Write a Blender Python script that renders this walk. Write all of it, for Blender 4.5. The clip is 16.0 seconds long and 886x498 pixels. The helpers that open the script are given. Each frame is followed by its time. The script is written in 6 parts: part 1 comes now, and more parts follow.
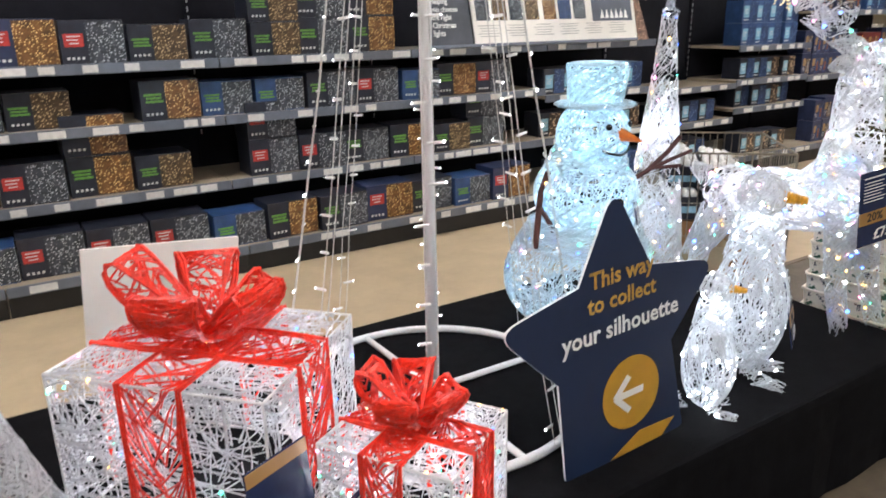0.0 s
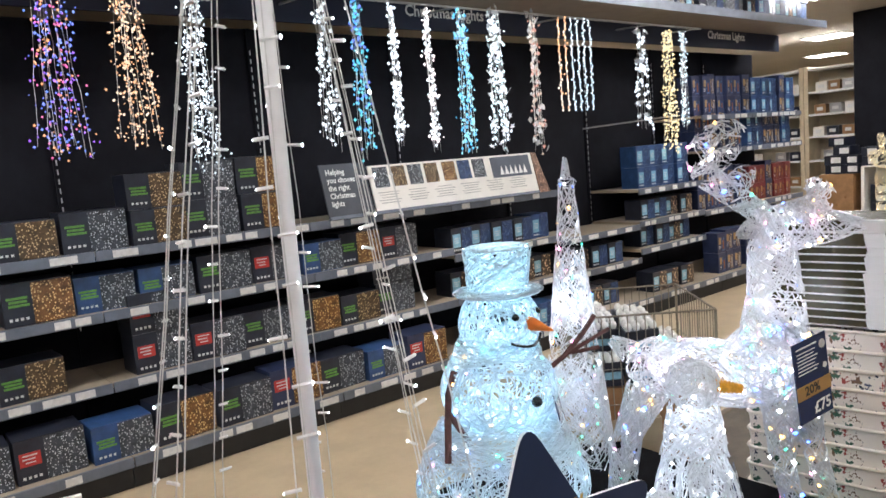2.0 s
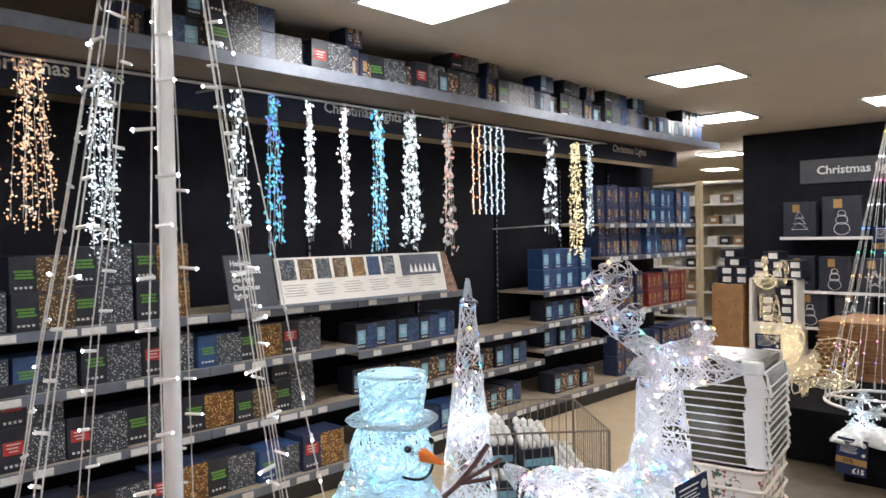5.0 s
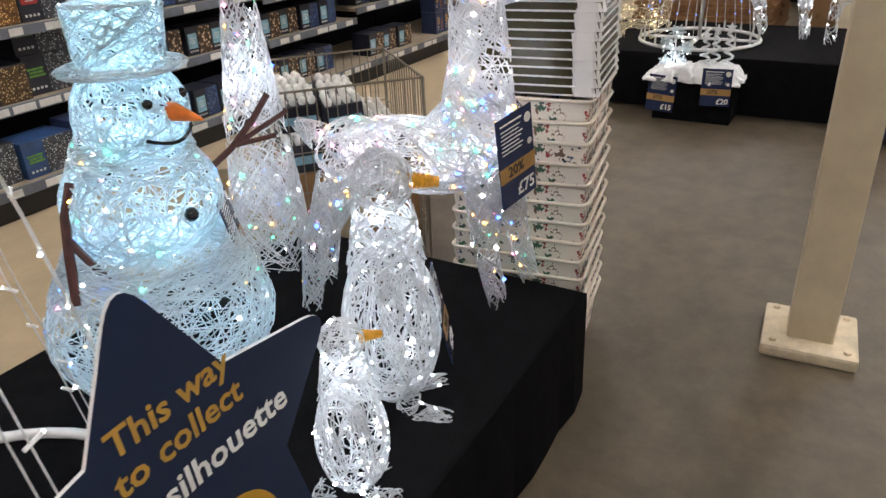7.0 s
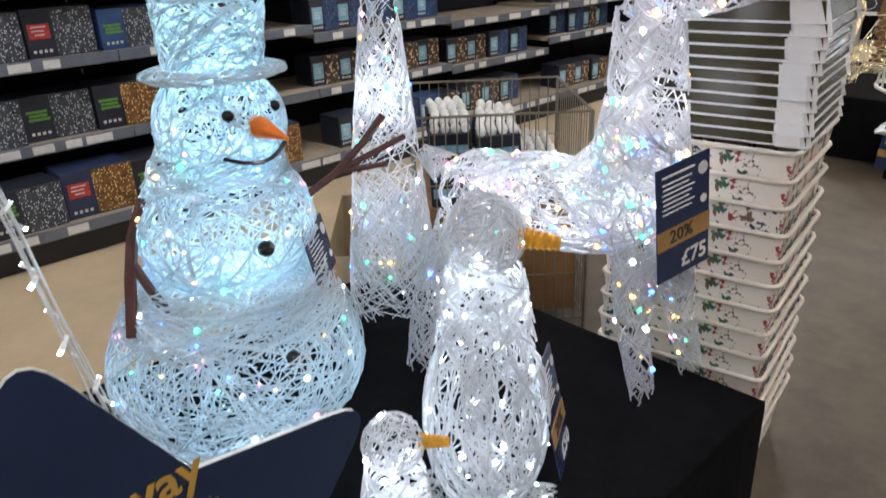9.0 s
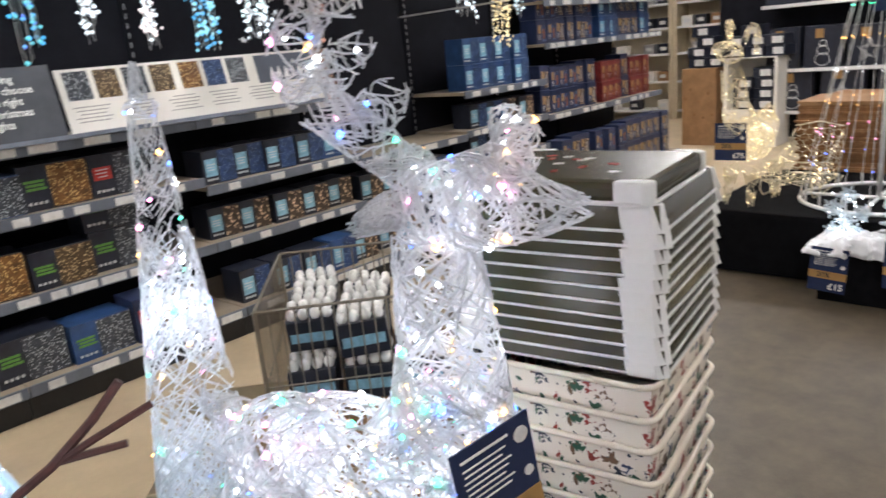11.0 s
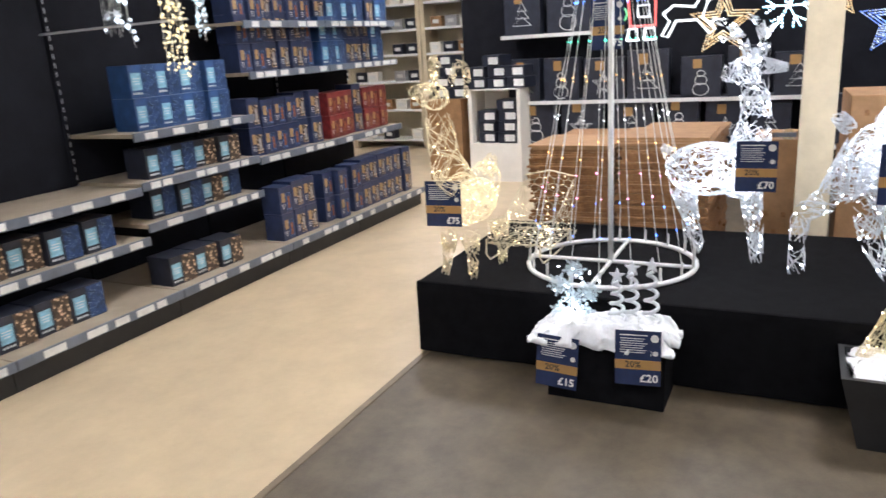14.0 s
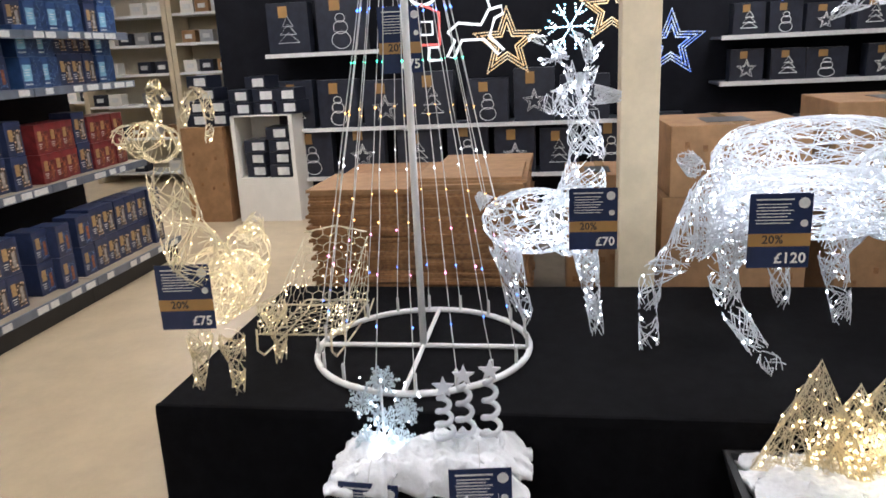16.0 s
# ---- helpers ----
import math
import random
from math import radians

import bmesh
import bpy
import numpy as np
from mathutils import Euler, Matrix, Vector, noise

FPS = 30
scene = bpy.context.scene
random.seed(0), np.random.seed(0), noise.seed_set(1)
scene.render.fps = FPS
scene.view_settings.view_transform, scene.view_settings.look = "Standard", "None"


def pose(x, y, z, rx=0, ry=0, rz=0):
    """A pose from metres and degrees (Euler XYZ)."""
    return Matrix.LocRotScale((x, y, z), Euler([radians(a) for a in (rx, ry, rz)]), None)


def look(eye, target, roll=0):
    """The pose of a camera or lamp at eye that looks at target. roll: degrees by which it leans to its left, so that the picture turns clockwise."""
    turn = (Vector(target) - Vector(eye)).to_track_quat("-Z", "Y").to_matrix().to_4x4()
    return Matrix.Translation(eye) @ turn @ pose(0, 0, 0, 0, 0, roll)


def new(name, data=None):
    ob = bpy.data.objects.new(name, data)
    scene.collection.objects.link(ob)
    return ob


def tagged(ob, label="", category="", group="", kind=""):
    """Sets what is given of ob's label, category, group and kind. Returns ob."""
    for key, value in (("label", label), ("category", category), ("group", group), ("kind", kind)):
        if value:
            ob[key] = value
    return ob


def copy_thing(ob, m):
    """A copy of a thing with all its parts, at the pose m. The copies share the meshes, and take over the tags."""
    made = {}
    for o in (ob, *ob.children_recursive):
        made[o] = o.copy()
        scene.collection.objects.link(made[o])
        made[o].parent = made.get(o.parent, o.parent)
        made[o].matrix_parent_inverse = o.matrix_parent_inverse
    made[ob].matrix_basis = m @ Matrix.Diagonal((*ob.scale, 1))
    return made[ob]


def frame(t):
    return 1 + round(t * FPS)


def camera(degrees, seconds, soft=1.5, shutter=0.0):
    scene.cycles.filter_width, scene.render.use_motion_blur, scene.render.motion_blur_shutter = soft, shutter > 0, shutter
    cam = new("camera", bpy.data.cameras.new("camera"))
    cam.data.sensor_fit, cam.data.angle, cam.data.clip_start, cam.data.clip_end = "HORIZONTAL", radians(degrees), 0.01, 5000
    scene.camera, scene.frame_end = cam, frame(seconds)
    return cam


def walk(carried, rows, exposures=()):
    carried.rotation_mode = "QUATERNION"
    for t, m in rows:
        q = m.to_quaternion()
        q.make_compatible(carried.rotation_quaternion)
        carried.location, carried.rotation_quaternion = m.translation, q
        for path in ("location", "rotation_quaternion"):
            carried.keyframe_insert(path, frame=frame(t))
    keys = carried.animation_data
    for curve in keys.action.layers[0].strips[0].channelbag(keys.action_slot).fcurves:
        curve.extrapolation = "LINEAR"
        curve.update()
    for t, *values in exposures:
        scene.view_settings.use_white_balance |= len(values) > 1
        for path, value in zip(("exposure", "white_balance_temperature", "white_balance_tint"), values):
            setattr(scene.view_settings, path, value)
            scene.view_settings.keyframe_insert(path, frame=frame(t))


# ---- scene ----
cam = camera(62.7, 16.0, shutter=0.3)
PATH = [
    (0, (0.043, -0.068, 1.350), (1.067, 1.536, 0.736), -0.9),
    (0.5, (0.095, -0.023, 1.364), (1.235, 1.546, 0.875), -1.9),
    (1, (0.200, 0.060, 1.387), (1.406, 1.602, 0.978), -3.4),
    (1.5, (0.278, 0.120, 1.419), (1.490, 1.674, 1.077), -4.2),
    (2, (0.293, 0.123, 1.454), (1.543, 1.666, 1.209), -4.7),
    (2.5, (0.273, 0.105, 1.487), (1.522, 1.656, 1.303), -4.5),
    (3, (0.282, 0.104, 1.532), (1.592, 1.614, 1.469), -3.7),
    (3.2, (0.290, 0.103, 1.550), (1.614, 1.602, 1.544), -3.3),
    (5.3, (0.352, 0.108, 1.578), (1.829, 1.455, 1.500), -0.9),
    (5.5, (0.398, 0.142, 1.549), (1.918, 1.425, 1.341), -0.9),
    (6, (0.480, 0.222, 1.469), (2.016, 1.347, 0.858), -0.7),
    (6.5, (0.570, 0.288, 1.428), (2.105, 1.301, 0.643), -0.9),
    (7, (0.714, 0.297, 1.376), (2.251, 1.214, 0.483), -2.4),
    (7.5, (0.882, 0.277, 1.345), (2.238, 1.430, 0.433), -2.1),
    (8, (0.978, 0.252, 1.319), (2.186, 1.505, 0.334), -2.1),
    (8.5, (1.024, 0.320, 1.281), (2.222, 1.535, 0.238), -1.0),
    (8.7, (1.023, 0.362, 1.279), (2.248, 1.650, 0.363), -1.6),
    (10.8, (1.522, 0.431, 1.404), (2.851, 1.817, 0.844), -3.3),
    (11, (1.543, 0.412, 1.407), (2.934, 1.743, 0.865), -5.4),
    (11.5, (1.667, 0.430, 1.410), (3.199, 1.598, 0.872), -4.4),
    (12, (1.863, 0.491, 1.420), (3.457, 1.617, 0.983), -2.6),
    (12.5, (2.028, 0.486, 1.412), (3.599, 1.638, 0.962), -3.1),
    (13, (2.253, 0.428, 1.433), (3.806, 1.602, 0.975), -2.2),
    (13.5, (2.429, 0.471, 1.419), (4.039, 1.557, 0.941), -2.8),
    (14, (2.654, 0.556, 1.431), (4.375, 1.420, 0.891), -3.6),
    (14.5, (2.889, 0.616, 1.408), (4.662, 1.331, 0.821), -4.8),
    (15, (3.168, 0.653, 1.404), (5.003, 1.216, 0.843), -3.3),
    (15.5, (3.358, 0.723, 1.413), (5.225, 1.155, 0.839), -3.4),
    (16, (3.540, 0.856, 1.430), (5.446, 1.161, 0.906), -2.8),
]
EXPOSURE = 1.2
walk(cam, [(t, look(eye, target, roll)) for t, eye, target, roll in PATH],
     [(t, EXPOSURE + e, kelvin, 10) for t, e, kelvin in ((0.0, 0.16, 6500), (2.0, 0.06, 6350), (3.2, 0.06, 6350), (5.3, -0.06, 6500), (6.0, -0.26, 6850), (7.0, -0.26, 6750), (8.7, -0.24, 6400),
                                                         (10.8, -0.1, 6400), (12.2, 0.10, 6500), (13.0, 0.46, 6550), (13.8, 0.40, 6150), (14.5, 0.16, 6100), (15.3, 0.02, 6000), (16.0, -0.14, 6200))])

# ---- world and light ----
world = bpy.data.worlds.new("world")
scene.world = world
world.use_nodes = True
world.node_tree.nodes["Background"].inputs[0].default_value = (0.9, 0.95, 1.0, 1)
world.node_tree.nodes["Background"].inputs[1].default_value = 0.05
PANEL_POWER = 16.0
CEILING = 2.87


# ---- materials ----
def mat(name, col, rough=0.6, metal=0.0, var=0.12, scale=8.0, bump=0.0, bscale=60.0, emit=None, power=0.0, spec=0.5, col2=None):
    m = bpy.data.materials.new(name)
    m.use_nodes = True
    nt = m.node_tree
    b = nt.nodes["Principled BSDF"]
    b.inputs["Roughness"].default_value = rough
    b.inputs["Metallic"].default_value = metal
    b.inputs["Specular IOR Level"].default_value = spec
    if var > 0 or col2:
        tc = nt.nodes.new("ShaderNodeTexCoord")
        n1 = nt.nodes.new("ShaderNodeTexNoise")
        n1.inputs["Scale"].default_value = scale
        n1.inputs["Detail"].default_value = 6
        n1.inputs["Roughness"].default_value = 0.65
        ramp = nt.nodes.new("ShaderNodeValToRGB")
        c2 = col2 or tuple(min(1, c * (1 + var)) for c in col)
        c1 = col if col2 else tuple(c * (1 - var) for c in col)
        ramp.color_ramp.elements[0].color = (*c1, 1)
        ramp.color_ramp.elements[1].color = (*c2, 1)
        ramp.color_ramp.elements[0].position, ramp.color_ramp.elements[1].position = 0.35, 0.65
        nt.links.new(tc.outputs["Object"], n1.inputs["Vector"])
        nt.links.new(n1.outputs["Fac"], ramp.inputs["Fac"])
        nt.links.new(ramp.outputs["Color"], b.inputs["Base Color"])
        if bump > 0:
            n2 = nt.nodes.new("ShaderNodeTexNoise")
            n2.inputs["Scale"].default_value = bscale
            n2.inputs["Detail"].default_value = 4
            bp = nt.nodes.new("ShaderNodeBump")
            bp.inputs["Strength"].default_value = bump
            bp.inputs["Distance"].default_value = 0.004
            nt.links.new(tc.outputs["Object"], n2.inputs["Vector"])
            nt.links.new(n2.outputs["Fac"], bp.inputs["Height"])
            nt.links.new(bp.outputs["Normal"], b.inputs["Normal"])
    else:
        b.inputs["Base Color"].default_value = (*col, 1)
    if emit:
        b.inputs["Emission Color"].default_value = (*emit, 1)
        b.inputs["Emission Strength"].default_value = power
    return m


def speckle(name, base, dots, scale=140.0, fac=0.28, rough=0.35):
    """A printed photograph of many small lights: bright spots on a darker ground."""
    m = mat(name, base, rough, var=0.5, scale=25)
    nt = m.node_tree
    b = nt.nodes["Principled BSDF"]
    old = b.inputs["Base Color"].links[0].from_socket
    tc = next(n for n in nt.nodes if n.type == "TEX_COORD")
    v = nt.nodes.new("ShaderNodeTexVoronoi")
    v.inputs["Scale"].default_value = scale
    r = nt.nodes.new("ShaderNodeValToRGB")
    r.color_ramp.elements[0].position, r.color_ramp.elements[1].position = fac * 0.6, fac
    r.color_ramp.elements[0].color, r.color_ramp.elements[1].color = (1, 1, 1, 1), (0, 0, 0, 1)
    mix = nt.nodes.new("ShaderNodeMix")
    mix.data_type = "RGBA"
    mix.inputs[7].default_value = (*dots, 1)
    nt.links.new(tc.outputs["Object"], v.inputs["Vector"])
    nt.links.new(v.outputs["Distance"], r.inputs["Fac"])
    nt.links.new(r.outputs["Color"], mix.inputs[0])
    nt.links.new(old, mix.inputs[6])
    nt.links.new(mix.outputs[2], b.inputs["Base Color"])
    return m


def leds(name, cols, power):
    """Small lamps, each island one of the colours."""
    m = bpy.data.materials.new(name)
    m.use_nodes = True
    nt = m.node_tree
    b = nt.nodes["Principled BSDF"]
    b.inputs["Base Color"].default_value = (0.12, 0.12, 0.12, 1)
    g = nt.nodes.new("ShaderNodeNewGeometry")
    r = nt.nodes.new("ShaderNodeValToRGB")
    r.color_ramp.interpolation = "CONSTANT"
    for i, c in enumerate(cols):
        e = r.color_ramp.elements[i] if i < 2 else r.color_ramp.elements.new(i / len(cols))
        e.position, e.color = i / len(cols), (*c, 1)
    nt.links.new(g.outputs["Random Per Island"], r.inputs["Fac"])
    nt.links.new(r.outputs["Color"], b.inputs["Emission Color"])
    b.inputs["Emission Strength"].default_value = power
    return m


def thread(name, col, rough=0.25, trans=0.52):
    """Clear acrylic thread: pale, glossy and partly letting light through."""
    m = bpy.data.materials.new(name)
    m.use_nodes = True
    nt = m.node_tree
    b = nt.nodes["Principled BSDF"]
    b.inputs["Roughness"].default_value = rough
    b.inputs["Specular IOR Level"].default_value = 0.8
    g = nt.nodes.new("ShaderNodeNewGeometry")
    r = nt.nodes.new("ShaderNodeValToRGB")
    r.color_ramp.elements[0].color = (*[c * 0.72 for c in col], 1)
    r.color_ramp.elements[1].color = (*col, 1)
    tr = nt.nodes.new("ShaderNodeBsdfTranslucent")
    mx = nt.nodes.new("ShaderNodeMixShader")
    mx.inputs[0].default_value = trans
    nt.links.new(g.outputs["Random Per Island"], r.inputs["Fac"])
    nt.links.new(r.outputs["Color"], b.inputs["Base Color"])
    nt.links.new(r.outputs["Color"], tr.inputs["Color"])
    nt.links.new(b.outputs[0], mx.inputs[1])
    nt.links.new(tr.outputs[0], mx.inputs[2])
    nt.links.new(mx.outputs[0], nt.nodes["Material Output"].inputs["Surface"])
    return m


M_BEIGE = mat("beige_floor", (0.50, 0.395, 0.255), 0.36, var=0.10, scale=3.5, bump=0.05, bscale=30)
M_BROWN = mat("grey_brown_floor", (0.094, 0.073, 0.047), 0.5, var=0.26, scale=7, bump=0.2, bscale=120)
M_STRIP = mat("floor_strip", (0.16, 0.12, 0.08), 0.5, var=0.2)
M_CLOTH = mat("black_cloth", (0.0048, 0.0048, 0.0058), 0.95, var=0.3, scale=14, bump=0.25, bscale=220, spec=0.08)
M_CEIL = mat("ceiling_paint", (0.62, 0.58, 0.52), 0.85, var=0.04, scale=1.5, bump=0.1)
M_WALL = mat("cream_wall", (0.62, 0.55, 0.42), 0.8, var=0.07, scale=2)
M_BACK = mat("black_back_panel", (0.0105, 0.011, 0.015), 0.75, var=0.25, scale=3, bump=0.05, spec=0.12)
M_NAVY = mat("navy_header", (0.010, 0.016, 0.040), 0.6, var=0.12, scale=6)
M_SHELF = mat("slate_shelf_metal", (0.150, 0.170, 0.210), 0.38, 0.3, var=0.15, scale=9)
M_BOARD = mat("pale_shelf_top", (0.34, 0.28, 0.205), 0.5, var=0.1, scale=6)
M_LABEL = mat("price_label", (0.66, 0.66, 0.64), 0.4, var=0.1, scale=40)
M_PLINTH = mat("black_plinth", (0.012, 0.012, 0.013), 0.5, var=0.3)
M_METAL = mat("pale_metal", (0.45, 0.45, 0.46), 0.35, 0.6, var=0.1)
M_WHITE = mat("white_enamel", (0.78, 0.78, 0.77), 0.35, var=0.05, scale=12)
M_CREAM = mat("cream_paint", (0.62, 0.52, 0.36), 0.5, var=0.1, scale=5, bump=0.08)
M_CHIP = mat("worn_cream_base", (0.66, 0.56, 0.40), 0.6, var=0.18, scale=14, bump=0.2)
M_PAPER = mat("white_card", (0.76, 0.73, 0.67), 0.6, var=0.04, scale=6)
M_STAR = mat("navy_sign", (0.012, 0.024, 0.062), 0.4, var=0.1, scale=7)
M_EDGE = mat("white_foam_edge", (0.75, 0.75, 0.74), 0.6, var=0.05)
M_GOLD = mat("ochre_print", (0.50, 0.27, 0.03), 0.45, var=0.08)
M_TEXTW = mat("white_print", (0.80, 0.80, 0.78), 0.5, var=0.02)
M_TEXTG = mat("ochre_text", (0.52, 0.30, 0.06), 0.5, var=0.05)
M_TAG = mat("navy_tag", (0.020, 0.032, 0.085), 0.25, var=0.1, scale=15)
M_BAND = mat("tan_band", (0.36, 0.205, 0.07), 0.35, var=0.08)
M_DARK = mat("dark_print", (0.015, 0.016, 0.022), 0.45, var=0.2)
M_BLACK = mat("gloss_black", (0.004, 0.004, 0.005), 0.15, var=0.1)
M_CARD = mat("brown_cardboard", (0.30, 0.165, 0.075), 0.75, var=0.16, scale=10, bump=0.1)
M_CARD2 = mat("darker_brown_cardboard", (0.235, 0.115, 0.045), 0.8, var=0.3, scale=35, bump=0.2)
M_TWIG = mat("brown_twig", (0.075, 0.022, 0.018), 0.6, var=0.3, scale=30, bump=0.3)
M_ORANGE = mat("orange_carrot", (0.85, 0.20, 0.02), 0.45, var=0.1, scale=30)
M_BEAK = mat("amber_thread", (0.75, 0.36, 0.03), 0.3, var=0.2, scale=60)
M_RED = mat("red_glitter_ribbon", (0.84, 0.040, 0.018), 0.35, var=0.25, scale=80, bump=0.3, bscale=300)
M_THREAD = thread("clear_thread", (0.93, 0.945, 0.97))
M_ICE = thread("icy_thread", (0.86, 0.935, 0.975))
M_WARM = thread("warm_thread", (0.95, 0.87, 0.68))
M_FLUFF = mat("white_fluff", (0.84, 0.85, 0.87), 0.95, var=0.05, scale=40, bump=0.9, bscale=70)
M_CRATE = mat("olive_crate_plastic", (0.044, 0.039, 0.016), 0.24, var=0.15, scale=8)
M_TUB = mat("ivory_tub", (0.78, 0.71, 0.60), 0.4, var=0.06, scale=7)
M_WIREB = mat("bare_wire", (0.30, 0.27, 0.22), 0.35, 0.7, var=0.15)
M_CABLE = mat("clear_cable", (0.62, 0.62, 0.60), 0.3, var=0.1, scale=50)
LED_W = leds("cool_white_leds", [(0.80, 0.91, 1.0), (0.92, 0.96, 1.0)], 9.0)
LED_M = leds("mixed_leds", [(0.85, 0.93, 1.0), (0.06, 0.2, 1.0), (0.05, 0.85, 0.45), (1.0, 0.5, 0.12), (1.0, 0.25, 0.55), (0.9, 0.95, 1.0)], 4.2)
LED_WARM = leds("warm_leds", [(1.0, 0.76, 0.38), (1.0, 0.85, 0.55)], 4.0)
LED_ICE = leds("icy_leds", [(0.30, 0.75, 1.0), (0.7, 0.92, 1.0)], 5.0)


# ---- mesh helpers ----
RNG = np.random.default_rng(5)


class Geo:
    """Vertices and faces gathered for one mesh."""

    def __init__(self):
        self.v, self.f, self.n = [], [], 0

    def add(self, verts, faces):
        verts = np.asarray(verts, float).reshape(-1, 3)
        self.v.append(verts)
        k = self.n
        self.f += [tuple(int(i) + k for i in face) for face in faces]
        self.n += len(verts)
        return self

    def box(self, c, s, m=None):
        c, s = np.array(c, float), np.array(s, float) / 2
        vs = np.array([(x, y, z) for x in (-1, 1) for y in (-1, 1) for z in (-1, 1)]) * s + c
        if m is not None:
            vs = np.array([m @ Vector(p) for p in vs])
        return self.add(vs, [(0, 1, 3, 2), (4, 6, 7, 5), (0, 4, 5, 1), (2, 3, 7, 6), (0, 2, 6, 4), (1, 5, 7, 3)])

    def tubes(self, p, r, sides=3):
        """Thin tubes along p, an array of lines x points x 3."""
        p = np.asarray(p, float)
        n, k, _ = p.shape
        t = np.gradient(p, axis=1)
        t /= np.linalg.norm(t, axis=2, keepdims=True) + 1e-9
        ref = np.where(np.abs(t[:, :1, 2:3]) > 0.8, np.array([1.0, 0.2, 0]), np.array([0.1, 0, 1.0]))
        a = np.cross(t, np.broadcast_to(ref, t.shape))
        a /= np.linalg.norm(a, axis=2, keepdims=True) + 1e-9
        b = np.cross(t, a)
        r = np.broadcast_to(np.asarray(r, float), (n, k))[..., None, None]
        th = np.arange(sides) * 2 * np.pi / sides
        ring = p[:, :, None] + r * (a[:, :, None] * np.cos(th)[None, None, :, None] + b[:, :, None] * np.sin(th)[None, None, :, None])
        i = np.arange(n * k * sides).reshape(n, k, sides)
        q = np.stack([i[:, :-1], np.roll(i, -1, 2)[:, :-1], np.roll(i, -1, 2)[:, 1:], i[:, 1:]], -1).reshape(-1, 4)
        caps = np.concatenate([i[:, 0, ::-1], i[:, -1]])
        return self.add(ring, q.tolist() + caps.tolist())

    def line(self, pts, r, sides=6):
        return self.tubes(np.array([pts], float), r, sides)

    def octas(self, c, r):
        c = np.asarray(c, float)
        d = np.array([(1, 0, 0), (-1, 0, 0), (0, 1, 0), (0, -1, 0), (0, 0, 1), (0, 0, -1)])
        r = np.broadcast_to(np.asarray(r, float), (len(c),))
        vs = c[:, None] + d[None] * r[:, None, None]
        f = np.array([(0, 2, 4), (2, 1, 4), (1, 3, 4), (3, 0, 4), (2, 0, 5), (1, 2, 5), (3, 1, 5), (0, 3, 5)])
        return self.add(vs, (np.arange(len(c))[:, None, None] * 6 + f[None]).reshape(-1, 3).tolist())

    def ball(self, c, r, seg=12):
        rings = seg // 2
        prof = [(math.sin(math.pi * i / rings), -math.cos(math.pi * i / rings)) for i in range(rings + 1)]
        r = np.broadcast_to(np.asarray(r, float), (3,))
        return self.lathe([(max(a, 1e-4), z) for a, z in prof], seg, Matrix.LocRotScale(Vector(c), None, Vector(r)))

    def lathe(self, prof, seg=24, m=None):
        vs = [(a * math.cos(2 * math.pi * j / seg), a * math.sin(2 * math.pi * j / seg), z) for a, z in prof for j in range(seg)]
        if m is not None:
            vs = [m @ Vector(p) for p in vs]
        fs = [(i * seg + j, i * seg + (j + 1) % seg, (i + 1) * seg + (j + 1) % seg, (i + 1) * seg + j) for i in range(len(prof) - 1) for j in range(seg)]
        fs += [tuple(range(seg))[::-1], tuple((len(prof) - 1) * seg + j for j in range(seg))]
        return self.add(vs, fs)

    def prism(self, pts, z0, z1, m=None):
        n = len(pts)
        vs = [Vector((x, y, z)) for z in (z0, z1) for x, y in pts]
        if m is not None:
            vs = [m @ p for p in vs]
        return self.add(vs, [tuple(range(n))[::-1], tuple(range(n, 2 * n))] + [(i, (i + 1) % n, n + (i + 1) % n, n + i) for i in range(n)])

    def mesh(self, name, material, smooth=False, bevel=0.0):
        me = bpy.data.meshes.new(name)
        me.from_pydata(np.concatenate(self.v).tolist(), [], self.f)
        if bevel > 0:
            bm = bmesh.new()
            bm.from_mesh(me)
            bmesh.ops.bevel(bm, geom=bm.edges[:] + bm.verts[:], offset=bevel, segments=2, affect="EDGES", profile=0.6)
            bm.to_mesh(me)
            bm.free()
        me.materials.append(material)
        if smooth:
            me.shade_smooth()
        return me


def thing(name, label, category, group="", m=None, kind=""):
    ob = new(name)
    if m is not None:
        ob.matrix_world = m
    return tagged(ob, label, category, group, kind)


def part(name, geo, material, parent, label="", smooth=False, bevel=0.0, kind=""):
    me = geo.mesh(name, material, smooth, bevel) if isinstance(geo, Geo) else geo
    ob = new(name, me)
    ob.parent = parent
    return tagged(ob, label, kind=kind)


def solid(name, geo, material, label, category, kind="", smooth=False, bevel=0.0):
    return tagged(new(name, geo.mesh(name, material, smooth, bevel)), label, category, kind=kind)


def lettering(name, text, size, material, parent, m, align="LEFT", label=""):
    """Raised print in the built-in font, lying in the plane of m."""
    cu = bpy.data.curves.new(name, "FONT")
    cu.body, cu.size, cu.align_x, cu.extrude, cu.resolution_u = text, size, align, 0.0004, 2
    cu.offset = size * 0.018
    tmp = bpy.data.objects.new(name, cu)
    scene.collection.objects.link(tmp)
    me = bpy.data.meshes.new_from_object(tmp.evaluated_get(bpy.context.evaluated_depsgraph_get()))
    bpy.data.objects.remove(tmp)
    me.materials.clear()
    me.materials.append(material)
    ob = new(name, me)
    ob.parent = parent
    ob.matrix_basis = m
    return tagged(ob, label)


